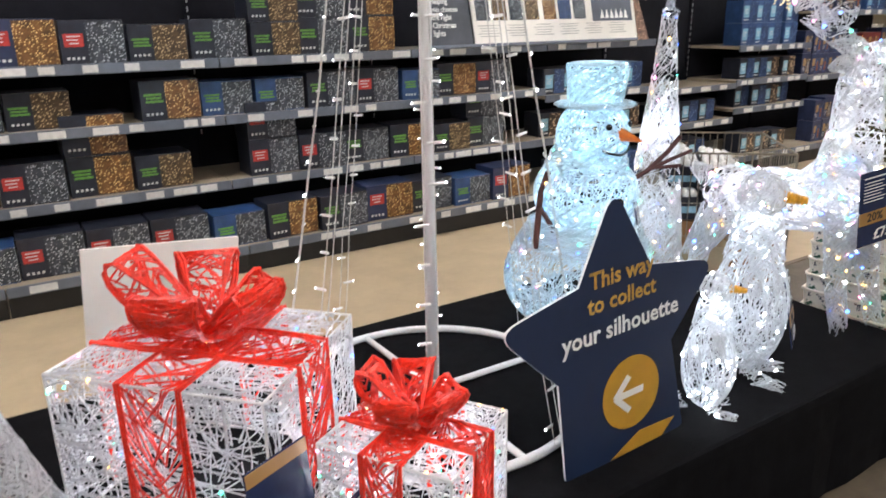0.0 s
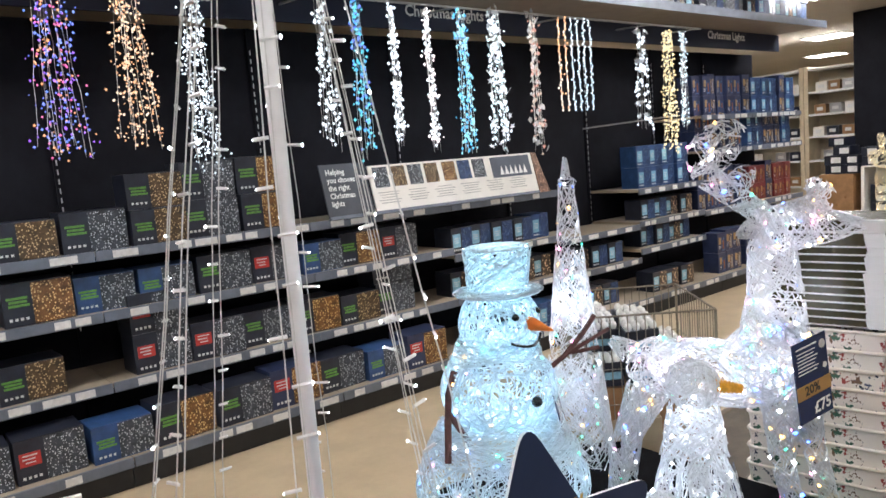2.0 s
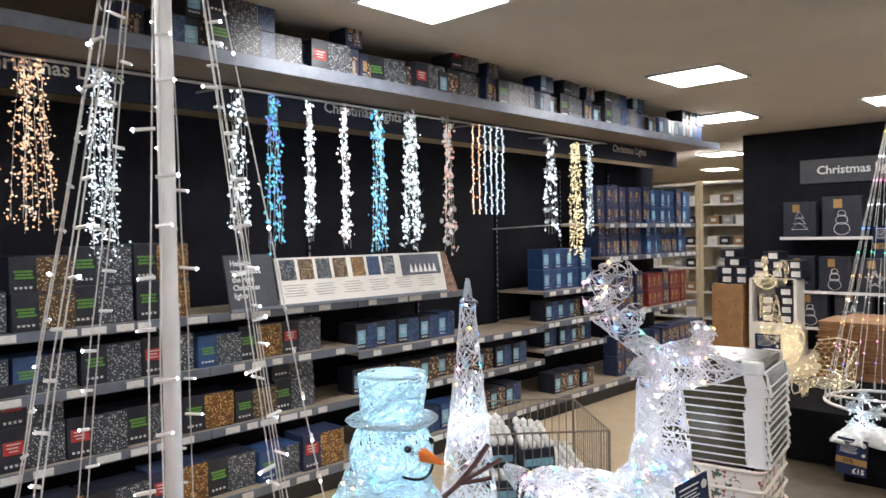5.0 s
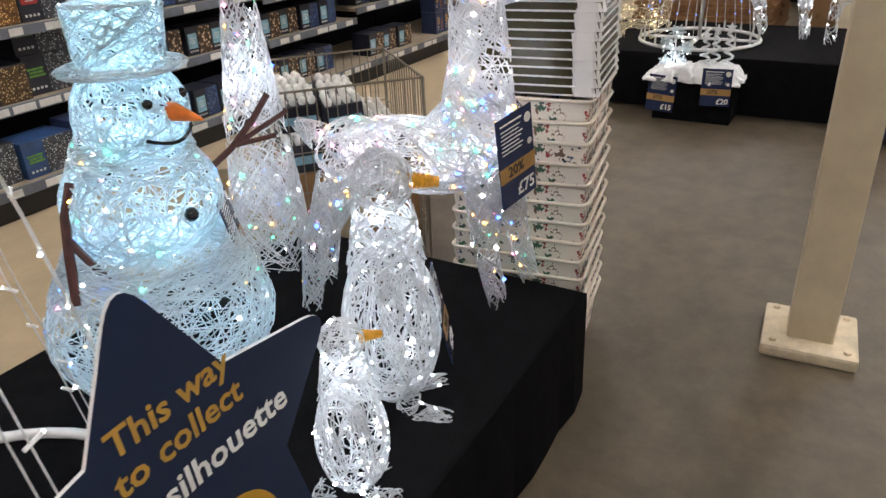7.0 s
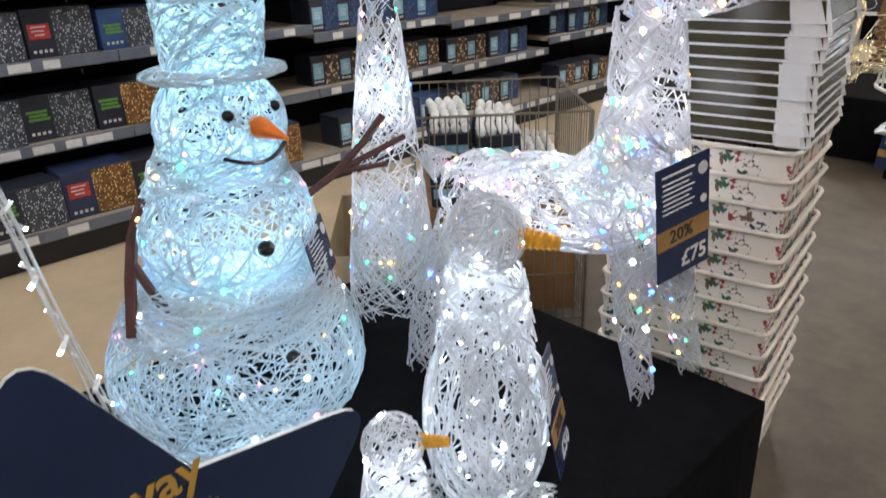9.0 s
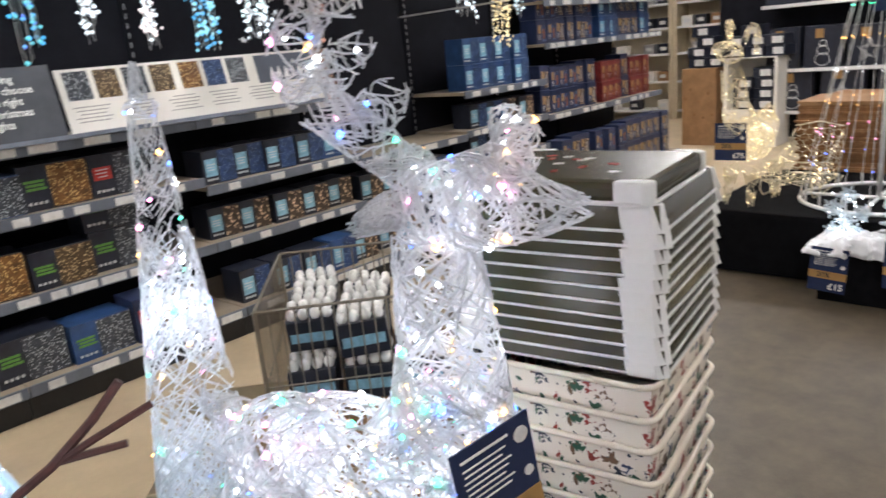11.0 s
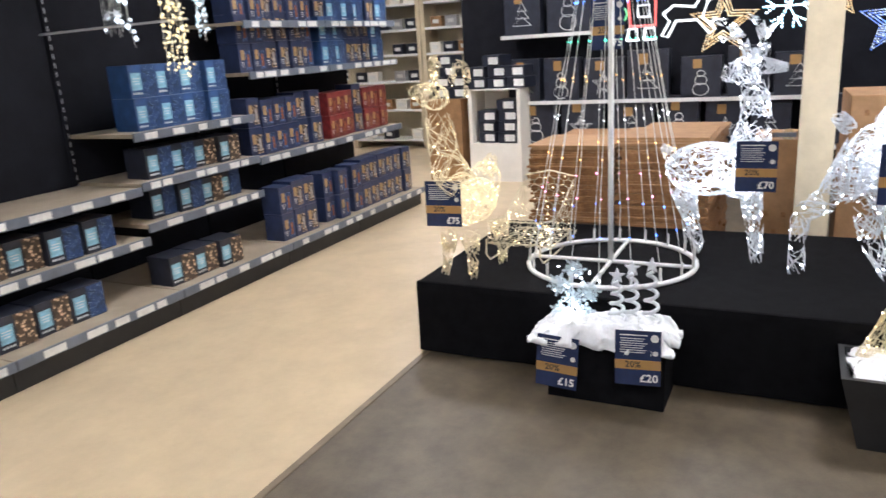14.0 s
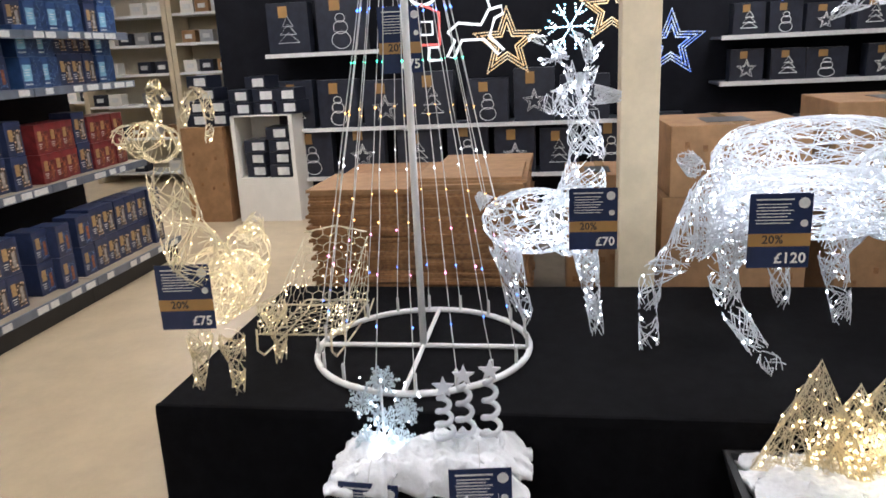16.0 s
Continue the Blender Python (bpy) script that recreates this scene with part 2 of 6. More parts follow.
# ---- structure ----
solid("floor", Geo().box((6, 6.575, -0.05), (26, 8.91, 0.1)), M_BEIGE, "worn beige vinyl shop floor with scuffs", "floor", "structure")
solid("carpet", Geo().box((6, -2.975, -0.05), (26, 10.19, 0.1)), M_BROWN, "grey-brown speckled vinyl floor along the display", "floor", "structure")
solid("trim", Geo().box((6, 2.12, 0.002), (26, 0.03, 0.004)), M_STRIP, "dark joint strip between two floors", "floor strip", "structure")
solid("ceiling", Geo().box((6, 1.5, CEILING + 0.05), (26, 19, 0.1)), M_CEIL, "pale plastered shop ceiling", "ceiling", "structure")
solid("wall_north", Geo().box((6, 11.05, 1.45), (26, 0.1, 2.9)), M_WALL, "cream painted shop wall", "wall", "structure")
solid("wall_south", Geo().box((6, -8.05, 1.45), (26, 0.1, 2.9)), M_WALL, "cream painted shop wall", "wall", "structure")
solid("wall_west", Geo().box((-7.05, 1.5, 1.45), (0.1, 19, 2.9)), M_WALL, "cream painted shop wall", "wall", "structure")
solid("wall_east", Geo().box((19.05, 1.5, 1.45), (0.1, 19, 2.9)), M_WALL, "cream painted shop wall", "wall", "structure")

M_PANEL = mat("lit_panel", (0.9, 0.9, 0.9), 0.5, var=0, emit=(1.0, 0.965, 0.965), power=PANEL_POWER)
for px, py in [(6.2, 2.76), (8.55, 3.53), (10.2, 5.2), (8.72, 1.8), (0.2, 2.9), (3.2, 2.9), (0.2, -0.2), (3.2, -0.2), (6.3, -0.2),
               (9.45, -0.9), (-2.9, 2.9), (-2.9, -0.2), (0.2, -3.3), (3.2, -3.3), (6.3, -3.3), (12.5, 5.2), (12.5, 8.0), (15.5, 6.5)]:
    lt = thing("ceiling_light", "lit square ceiling light panel in a white frame", "ceiling light", "ceiling lights", pose(px, py, CEILING))
    part("diffuser", Geo().box((0, 0, -0.010), (0.58, 0.58, 0.012)), M_PANEL, lt, "glowing diffuser")
    fr = Geo()
    for a, b, c, d in ((0.305, 0, 0.025, 0.635), (-0.305, 0, 0.025, 0.635), (0, 0.305, 0.585, 0.025), (0, -0.305, 0.585, 0.025)):
        fr.box((a, b, -0.010), (c, d, 0.022))
    part("frame", fr, M_WHITE, lt)

# platforms draped in black cloth
T1 = 0.358


def platform(name, x0, x1, y0, y1):
    th = thing(name, "low display platform draped in plain black cloth", "platform", "platforms", pose(x0, y0, 0))
    g = Geo()
    w, d = x1 - x0, y1 - y0
    n, k = 48, 20
    # cloth top and hanging sides with slight folds
    rows = []
    for z, out in ((T1, -0.012), (T1 - 0.004, -0.003), (T1 - 0.03, 0.002), (0.15, 0.004), (0.01, 0.008)):
        loop = []
        for i in range(n):
            loop.append((w * i / n, -out - 0.006 * math.sin(i * 2.3) * (T1 - z) / T1, z))
        for i in range(k):
            loop.append((w + out + 0.006 * math.sin(i * 1.9) * (T1 - z) / T1, d * i / k, z))
        for i in range(n):
            loop.append((w - w * i / n, d + out + 0.006 * math.sin(i * 1.7) * (T1 - z) / T1, z))
        for i in range(k):
            loop.append((-out - 0.006 * math.sin(i * 2.7) * (T1 - z) / T1, d - d * i / k, z))
        rows.append(loop)
    m = len(rows[0])
    vs = [p for r in rows for p in r]
    fs = [(r * m + j, (r + 1) * m + j, (r + 1) * m + (j + 1) % m, r * m + (j + 1) % m) for r in range(len(rows) - 1) for j in range(m)]
    fs.append(tuple(range(m)))
    g.add(vs, fs)
    part("cloth", g, M_CLOTH, th)
    part("base", Geo().box((w / 2, d / 2, 0.14), (w - 0.1, d - 0.1, 0.28)), M_PLINTH, th)
    return th


platform("display_platform", -2.2, 2.41, 0.85, 1.985)
platform("display_platform", 5.535, 6.78, -3.2, 2.155)

# ---- shelving along the north aisle ----
FRONT, BACKY, LIP = 3.89, 4.43, 3.70
BAYS = [(-2.3, -1.13, "a"), (-1.13, 0.03, "a"), (0.03, 1.19, "a"), (1.19, 2.36, "a"), (2.36, 3.44, "a"), (3.44, 4.52, "b"), (4.52, 5.55, "c"), (5.55, 6.58, "d"), (6.58, 7.52, "e"), (7.52, 8.60, "e")]
LEVELS = {"a": (0.49, 0.845, 1.145), "b": (0.49, 0.795, 1.145), "c": (0.465, 0.755), "d": (0.535, 0.775, 1.055), "e": (0.755, 1.33, 1.66)}


def shelf_unit(x0, x1, kind):
    w = x1 - x0
    th = thing("shelf_unit", "dark metal shop shelving bay with price strips", "shelving", "aisle shelving", pose(x0, 0, 0))
    top = 2.30
    part("back_panel", Geo().box((w / 2, BACKY + 0.02, top / 2 + 0.05), (w - 0.004, 0.03, top)), M_BACK, th)
    post = Geo()
    post.box((0, BACKY - 0.005, top / 2 + 0.05), (0.03, 0.02, top))
    part("upright", post, M_BACK, th)
    slots = Geo()
    for z in np.arange(0.7, 2.2, 0.05):
        slots.box((0, BACKY - 0.0185, z), (0.007, 0.002, 0.028))
    part("slot_strip", slots, M_METAL, th, "pale slotted upright face", kind="stuff")
    part("plinth", Geo().box((w / 2, 4.08, 0.06), (w - 0.004, 0.68, 0.12)), M_PLINTH, th)
    for i, z in enumerate((0.16,) + LEVELS[kind]):
        fy = LIP if i == 0 else FRONT
        s = Geo().box((w / 2, (fy + BACKY) / 2 - 0.01, z - 0.012), (w - 0.006, BACKY - fy - 0.03, 0.022))
        bd = part("shelf", s, M_BOARD, th, "pale shelf board")
        e = Geo().box((w / 2, fy, z - 0.02), (w - 0.006, 0.014, 0.05))
        ed = part("price_strip", e, M_SHELF, bd, "slate price strip", bevel=0.002)
        lab = Geo()
        x = 0.06 + RNG.uniform(0, 0.1)
        while x < w - 0.12:
            lw = RNG.choice([0.07, 0.09, 0.12])
            lab.box((x + lw / 2, fy - 0.0095, z - 0.02), (lw, 0.003, 0.036))
            x += lw + RNG.choice([0.02, 0.05, 0.12, 0.2])
        part("price_label", lab, M_LABEL, bd, "white price labels", kind="stuff")
    return th


for x0, x1, k in BAYS:
    shelf_unit(x0, x1, k)

# canopy shelf with the upper stock
cs = thing("top_shelf", "deep overhead stock shelf above the lights display", "shelf", m=pose(0, 0, 0))
part("shelf", Geo().box((3.0, 4.0, 2.53), (10.9, 0.9, 0.05)), mat("taupe_shelf", (0.30, 0.25, 0.20), 0.55, var=0.08), cs)
part("price_strip", Geo().box((3.0, 3.545, 2.52), (10.9, 0.012, 0.07)), M_SHELF, cs)
hd = thing("header_sign", "navy header board lettered in white above the shelves", "sign", m=pose(0, 4.06, 2.41))
part("board", Geo().box((3.0, 0, 0), (10.9, 0.03, 0.175)), M_NAVY, hd, bevel=0.004)
for hx in (1.28, 3.31, 7.0):
    lettering("lettering", "Christmas Lights", 0.105, M_TEXTW, hd, pose(hx, -0.017, 0.0, 90, 0, 0))

rail = thing("hanging_rail", "thin metal rail carrying the hanging lights", "rail", m=pose(0, 0, 0))
part("bar", Geo().line([(0.0, 3.70, 2.40), (3.0, 3.70, 2.40), (6.3, 3.70, 2.40)], 0.008), M_METAL, rail)
for bx in (0.9, 2.4, 3.45, 4.52, 5.55, 6.25):
    part("bracket", Geo().line([(bx, 3.70, 2.40), (bx, 3.86, 2.41), (bx, 4.04, 2.42)], 0.007), M_METAL, rail)
arm = thing("bracket_arm", "bare metal display arm on the shelving upright", "bracket", m=pose(5.50, 0, 0))
part("arm", Geo().line([(0, 4.42, 1.62), (0.2, 4.1, 1.64), (0.42, 3.72, 1.66)], 0.007), M_METAL, arm)

# hanging light clusters
def hanging(x, z0, z1, width, cols, power, n, bulb=0.008, label="", taper=0.5):
    th = thing("hanging_lights", label, "string lights", "hanging light clusters", pose(x + 0.03, 3.70, z1))
    h = z0 - z1
    g = Geo()
    nst = 9
    paths = []
    for i in range(nst):
        a = 2 * math.pi * i / nst
        zz = np.linspace(h, RNG.uniform(0, 0.12) * h, 9)
        rr = width * (taper + (1 - taper) * (1 - zz / h)) * RNG.uniform(0.4, 1.0)
        paths.append(np.stack([rr * math.cos(a) + RNG.normal(0, 0.004, 9), 0.7 * rr * math.sin(a) + RNG.normal(0, 0.004, 9), zz], 1))
    for q in paths:
        part("cable", Geo().tubes(np.array([q]), 0.0012), M_CABLE, th)
    p = np.array(paths)
    c = []
    for _ in range(n):
        i, u = RNG.integers(nst), RNG.uniform(0, 7.99)
        k = int(u)
        c.append(p[i, k] * (1 - u + k) + p[i, k + 1] * (u - k) + RNG.normal(0, 0.016 if bulb < 0.0085 else 0.011, 3))
    part("bulb", Geo().octas(np.array(c), RNG.uniform(0.6, 1.2, n) * bulb), leds("cluster_leds", cols, power * (0.12 if cols[0] == WHT or "white" in label else 0.09)), th, "tiny lit bulbs", kind="stuff")
    if "leaf" in label or "flower" in label or "snowflake" in label:
        for q in p.reshape(-1, 3)[RNG.integers(nst * 9, size=34 if "leaf" in label else 48 if "flower" in label else 16)]:
            s = 0.026 if "leaf" in label else 0.024 if "flower" in label else 0.030
            m = Matrix.Translation(Vector(q) + Vector(RNG.normal(0, 0.022, 3))) @ pose(0, 0, 0, RNG.uniform(40, 140), RNG.uniform(-40, 40), RNG.uniform(0, 360))
            if "leaf" in label:
                sh = [(0, -s), (0.55 * s, -0.2 * s), (0.5 * s, 0.4 * s), (0, s), (-0.5 * s, 0.4 * s), (-0.55 * s, -0.2 * s)]
            else:
                k = 5 if "flower" in label else 6
                sh = [((s if i % 2 == 0 else 0.42 * s) * math.cos(i * math.pi / k), (s if i % 2 == 0 else 0.42 * s) * math.sin(i * math.pi / k)) for i in range(2 * k)]
            part("leaf_shade" if "leaf" in label else "star_shade", Geo().prism(sh, -0.001, 0.001, m), M_THREAD, th)
    return th


WHT, CYN, WRM, BLU, GRN, RD = (0.78, 0.90, 1.0), (0.05, 0.50, 1.0), (1.0, 0.48, 0.22), (0.12, 0.2, 1.0), (0.2, 0.9, 0.35), (1.0, 0.12, 0.1)
for spec in [(1.06, 2.39, 1.58, 0.125, [BLU, (0.35, 0.1, 1.0), (1.0, 0.4, 0.15), (0.15, 0.3, 1.0), (0.9, 0.12, 0.4), BLU], 7, 420, 0.0062, "multicoloured cluster of tiny hanging lights"),
             (1.39, 2.39, 1.60, 0.105, [WRM, (1.0, 0.72, 0.5)], 7, 460, 0.0062, "copper-warm cluster of tiny hanging lights"),
             (1.70, 2.39, 1.50, 0.085, [WHT, (0.75, 0.9, 1.0)], 8, 480, 0.0062, "cool white cluster of tiny hanging lights"),
             (2.43, 2.38, 1.53, 0.07, [WHT, WHT], 7, 130, 0.011, "sparse cool white hanging lights"),
             (2.66, 2.38, 1.47, 0.06, [CYN, (0.1, 0.6, 0.7), BLU], 7, 160, 0.011, "teal and blue hanging lights"),
             (2.91, 2.38, 1.54, 0.035, [WHT, WHT], 8, 170, 0.011, "narrow cool white hanging garland"),
             (3.17, 2.38, 1.49, 0.035, [WHT, (1.0, 0.85, 0.85)], 8, 170, 0.011, "narrow white hanging garland"),
             (3.46, 2.38, 1.44, 0.065, [CYN, (0.3, 0.8, 1.0)], 7, 240, 0.011, "sky-blue hanging garland of lights"),
             (3.76, 2.38, 1.47, 0.08, [(0.7, 0.95, 1.0), WHT], 8, 230, 0.012, "icy white hanging garland of frosted flowers"),
             (4.12, 2.38, 1.43, 0.06, [(0.9, 0.4, 0.3), (1.0, 0.75, 0.6), (0.8, 0.8, 0.8)], 4, 110, 0.013, "copper-pink hanging garland of leaf lights"),
             (5.38, 2.36, 1.50, 0.08, [WHT, WHT], 8, 60, 0.016, "white snowflake hanging lights"),
             (5.76, 2.36, 1.35, 0.085, [(1.0, 0.75, 0.35), (1.0, 0.85, 0.5)], 8, 330, 0.010, "warm gold hanging icicle lights"),
             (5.98, 2.36, 1.50, 0.05, [WHT, (0.6, 0.85, 1.0)], 7, 150, 0.009, "cool white hanging icicle lights")]:
    hanging(*spec[:4], spec[4], spec[5], spec[6], spec[7], spec[8])
cur = thing("curtain_lights", "short curtain of warm and cool white lights", "string lights", m=pose(4.42, 3.70, 1.735))
for i in range(6):
    st = Geo().line([(i * 0.07, 0, 0.66), (i * 0.07, 0.003, 0.3), (i * 0.07, 0, 0)], 0.003)
    sob = part("strand", st, M_CABLE, cur)
    part("bulb", Geo().octas(np.stack([RNG.normal(i * 0.07, 0.008, 34), RNG.normal(0, 0.005, 34), np.linspace(0, 0.66, 34)], 1), 0.010),
         leds("curtain_leds", [WRM, (1, 0.85, 0.7)] if i < 2 else [WHT, (0.6, 0.8, 1.0)], 0.9), sob, kind="stuff")

# ---- boxed lights on the shelves ----
S_GOLD = speckle("printed_gold_lights", (0.15, 0.068, 0.020), (0.92, 0.62, 0.27), 85, 0.38)
S_SILV = speckle("printed_white_lights", (0.042, 0.048, 0.058), (0.72, 0.76, 0.80), 95, 0.35)
S_DEEP = speckle("printed_dim_lights", (0.075, 0.045, 0.020), (0.78, 0.58, 0.32), 90, 0.36)
S_BLUE = speckle("printed_blue_lights", (0.020, 0.045, 0.12), (0.35, 0.50, 0.75), 90, 0.25)
S_CANDLE = speckle("printed_candle_lights", (0.060, 0.038, 0.024), (0.80, 0.56, 0.36), 55, 0.42)
S_RED = speckle("printed_candles", (0.13, 0.028, 0.020), (0.62, 0.30, 0.15), 60, 0.3)
M_BOXN = mat("navy_box", (0.022, 0.032, 0.078), 0.35, var=0.25, scale=12)
M_BOXK = mat("black_box", (0.017, 0.020, 0.032), 0.35, var=0.3, scale=12)
M_BOXB = mat("blue_box", (0.028, 0.068, 0.180), 0.35, var=0.25, scale=12)
M_REDB = mat("dark_red_box", (0.16, 0.022, 0.022), 0.35, var=0.35, scale=14)
M_GREEN = mat("green_label", (0.11, 0.27, 0.05), 0.45, var=0.2, scale=60)
M_REDL = mat("red_label", (0.45, 0.035, 0.03), 0.45, var=0.2, scale=60)
M_CYANL = mat("pale_blue_label", (0.24, 0.46, 0.58), 0.45, var=0.2, scale=60)
M_ORNL = mat("orange_picture", (0.26, 0.085, 0.035), 0.45, var=0.6, scale=60)
M_TANL = mat("tan_label", (0.40, 0.25, 0.105), 0.45, var=0.2, scale=50)
M_PALEL = mat("pale_picture", (0.34, 0.30, 0.26), 0.45, var=0.3, scale=45)


def carton(w, d, h, body, photo, label, lab_frac, tag, split=0.42, style="lights"):
    """A boxed product: printed body, picture on its front and side, coloured name block with text bars."""
    th = thing("light_box", tag, "product box", "boxed lights", Matrix.Identity(4))
    part("body", Geo().box((0, 0, h / 2), (w, d, h)), body, th, bevel=0.0025)
    if style == "lantern":
        part("picture", Geo().box((w * 0.17, -d / 2 - 0.001, h * 0.42), (w * 0.42, 0.002, h * 0.66)), photo, th, "printed lantern picture")
        part("glow_print", Geo().box((w * 0.20, -d / 2 - 0.0025, h * 0.40), (w * 0.17, 0.002, h * 0.44)), label, th, "bright printed lantern")
        part("name_block", Geo().box((-w * 0.20, -d / 2 - 0.001, h * 0.60), (w * 0.26, 0.002, h * 0.34)), M_TANL, th, "tan name block")
        for i in range(3):
            part("print_bar", Geo().box((-w * 0.24, -d / 2 - 0.001, h * 0.34 - i * h * 0.07), (w * (0.26 - 0.05 * i), 0.002, h * 0.02)), M_LABEL, th)
        return th
    g = Geo().box((w * (split / 2), -d / 2 - 0.001, h / 2), (w * (1 - split), 0.002, h * 0.94))
    g.box((w / 2 + 0.001, 0, h / 2), (0.002, d * 0.94, h * 0.94))
    part("picture", g, photo, th, "printed photograph of lights")
    lx = -w / 2 + w * split * 0.5
    if label is M_GREEN:
        for i in range(3):
            part("name_bar", Geo().box((lx + w * 0.01 * i, -d / 2 - 0.001, h * (lab_frac + 0.10 - 0.085 * i)), (w * split * (0.70 - 0.1 * (i % 2)), 0.002, h * 0.055)), label, th)
        for i in range(4):
            part("print_dot", Geo().box((lx - w * split * 0.27 + i * w * split * 0.18, -d / 2 - 0.001, h * 0.17), (w * split * 0.10, 0.002, h * 0.06)), M_LABEL, th)
        return th
    part("name_block", Geo().box((lx, -d / 2 - 0.001, h * lab_frac), (w * split * 0.72, 0.002, h * (0.52 if label is M_CYANL else 0.30))), label, th)
    for i in range(3):
        part("print_bar", Geo().box((lx - w * 0.02 * (i % 2), -d / 2 - 0.0025, h * lab_frac + h * 0.09 - i * h * 0.08), (w * split * (0.5 - 0.08 * i), 0.002, h * 0.025)), M_LABEL, th)
    for i in range(4):
        part("print_dot", Geo().box((lx - w * split * 0.27 + i * w * split * 0.18, -d / 2 - 0.001, h * 0.14), (w * split * 0.10, 0.002, h * 0.06)), M_LABEL, th)
    return th


KINDS = {
    "gold_green": carton(0.30, 0.20, 0.205, M_BOXK, S_GOLD, M_GREEN, 0.55, "dark box of lights with gold picture and green name block"),
    "silver_green": carton(0.30, 0.20, 0.20, M_BOXK, S_SILV, M_GREEN, 0.55, "dark box of lights with silver picture and green name block"),
    "gold_red": carton(0.31, 0.20, 0.215, M_BOXN, S_GOLD, M_REDL, 0.6, "navy box of lights with gold picture and red name block"),
    "silver_red": carton(0.29, 0.20, 0.205, M_BOXK, S_SILV, M_REDL, 0.55, "dark box of lights with silver picture and red name block"),
    "dim_green": carton(0.285, 0.20, 0.18, M_BOXK, S_DEEP, M_GREEN, 0.5, "dark box of lights with dim gold picture"),
    "blue_green": carton(0.28, 0.20, 0.18, M_BOXB, S_SILV, M_GREEN, 0.5, "blue box of lights with silver picture"),
    "blue": carton(0.185, 0.18, 0.185, M_BOXB, S_BLUE, M_CYANL, 0.5, "blue box of lights with pale blue name block", 0.5),
    "dark_blue": carton(0.195, 0.18, 0.178, M_BOXK, S_BLUE, M_CYANL, 0.5, "dark box of lights with pale blue name block", 0.5),
    "dark_gold": carton(0.19, 0.18, 0.172, M_BOXK, S_CANDLE, M_CYANL, 0.5, "small dark box of candle lights", 0.5),
    "orange": carton(0.135, 0.16, 0.19, M_BOXN, S_BLUE, M_ORNL, 0.5, "navy box of lanterns with orange picture", 0.62, "lantern"),
    "red": carton(0.135, 0.16, 0.18, M_REDB, S_RED, M_ORNL, 0.5, "navy box of lanterns with red picture", 0.62, "lantern"),
    "pale": carton(0.135, 0.16, 0.20, M_BOXN, S_CANDLE, M_PALEL, 0.5, "dark box of lanterns with pale picture", 0.62, "lantern"),
}
SIZES = {k: (max(v.co.x for v in o.children[0].data.vertices) * 2, max(v.co.z for v in o.children[0].data.vertices)) for k, o in KINDS.items()}
FIRST = set(KINDS)


def put_box(kind, x, y, z, turn=0.0):
    m = pose(x, y, z, 0, 0, turn)
    if kind in FIRST:
        FIRST.discard(kind)
        KINDS[kind].matrix_world = m
        return
    copy_thing(KINDS[kind], m)


def fill(x0, x1, y, z, kinds, gap=(0.005, 0.022), skip=0.1, double=0.0, back=True):
    x = x0 + 0.03
    while True:
        k = kinds[int(RNG.integers(len(kinds)))]
        w, h = SIZES[k]
        if x + w > x1 - 0.01:
            break
        if RNG.uniform() > skip:
            yy = y + 0.125 + RNG.uniform(0, 0.05)
            put_box(k, x + w / 2, yy, z, RNG.normal(0, 2.0))
            if RNG.uniform() < double:
                put_box(k, x + w / 2 + RNG.normal(0, 0.004), yy + 0.005, z + h + 0.001, RNG.normal(0, 2.0))
        x += w + RNG.uniform(*gap)


AK = ["gold_green", "silver_green", "gold_red", "silver_red", "dim_green", "blue_green"]
for i, z in enumerate((0.16,) + LEVELS["a"]):
    fill(-1.13, 2.36 if i == 3 else 3.44, (LIP if i == 0 else FRONT) + 0.01, z, AK, skip=0.03, double=0.22 if i == 1 else (0.4 if i == 3 else 0.0))
for x0, x1, k in BAYS[5:6]:
    for i, z in enumerate((0.16,) + LEVELS[k]):
        fy = LIP if i == 0 else FRONT
        if k == "b":
            if i < 3:
                fill(x0, x1, fy + 0.02, z, ["blue", "dark_blue", "dark_blue"] if i == 2 else ["dark_gold", "dark_blue", "blue", "dark_gold"], skip=0.05)
for x0, x1, k in BAYS[6:]:
    for i, z in enumerate((0.16,) + LEVELS[k]):
        fy = LIP if i == 0 else FRONT
        if k == "c":
            if i == 0:
                fill(x0, x1 - 0.25, fy + 0.08, z, ["dark_gold", "dark_blue"], skip=0.1)
            if i == 1:
                fill(x0, x1, fy + 0.02, z, ["dark_blue", "blue", "dark_gold"], skip=0.05)
        if k == "d":
            fill(x0 + (0.1 if i else 0.0), x1 - (0.3 if i == 0 else 0), fy + 0.03, z, [["dark_gold"], ["dark_gold", "dark_blue"], ["dark_blue", "dark_gold"], ["blue"]][i], gap=(0.003, 0.015), skip=0.03, double=1.0 if i == 3 else 0.0)
        if k == "e":
            fill(x0, x1, fy + 0.02, z, [["orange", "pale", "pale"], ["red", "red", "pale"] if x0 > 7 else ["orange", "pale"], ["pale", "orange"] if x0 < 7 else ["pale", "blue"], ["pale", "orange"] if x0 < 7 else ["pale", "blue"]][i], gap=(0.002, 0.008), skip=0.02, double=1.0)
# upper stock
for x in np.arange(1.9, 8.2, 0.17):
    k = ["dark_blue", "silver_red", "blue", "dark_gold", "pale", "silver_green"][int(RNG.integers(6))]
    put_box(k, x, 3.72 + RNG.uniform(0, 0.1), 2.556, RNG.normal(0, 4))
    if RNG.uniform() < 0.4:
        put_box(k, x, 3.74, 2.556 + SIZES[k][1] + 0.001, RNG.normal(0, 4))

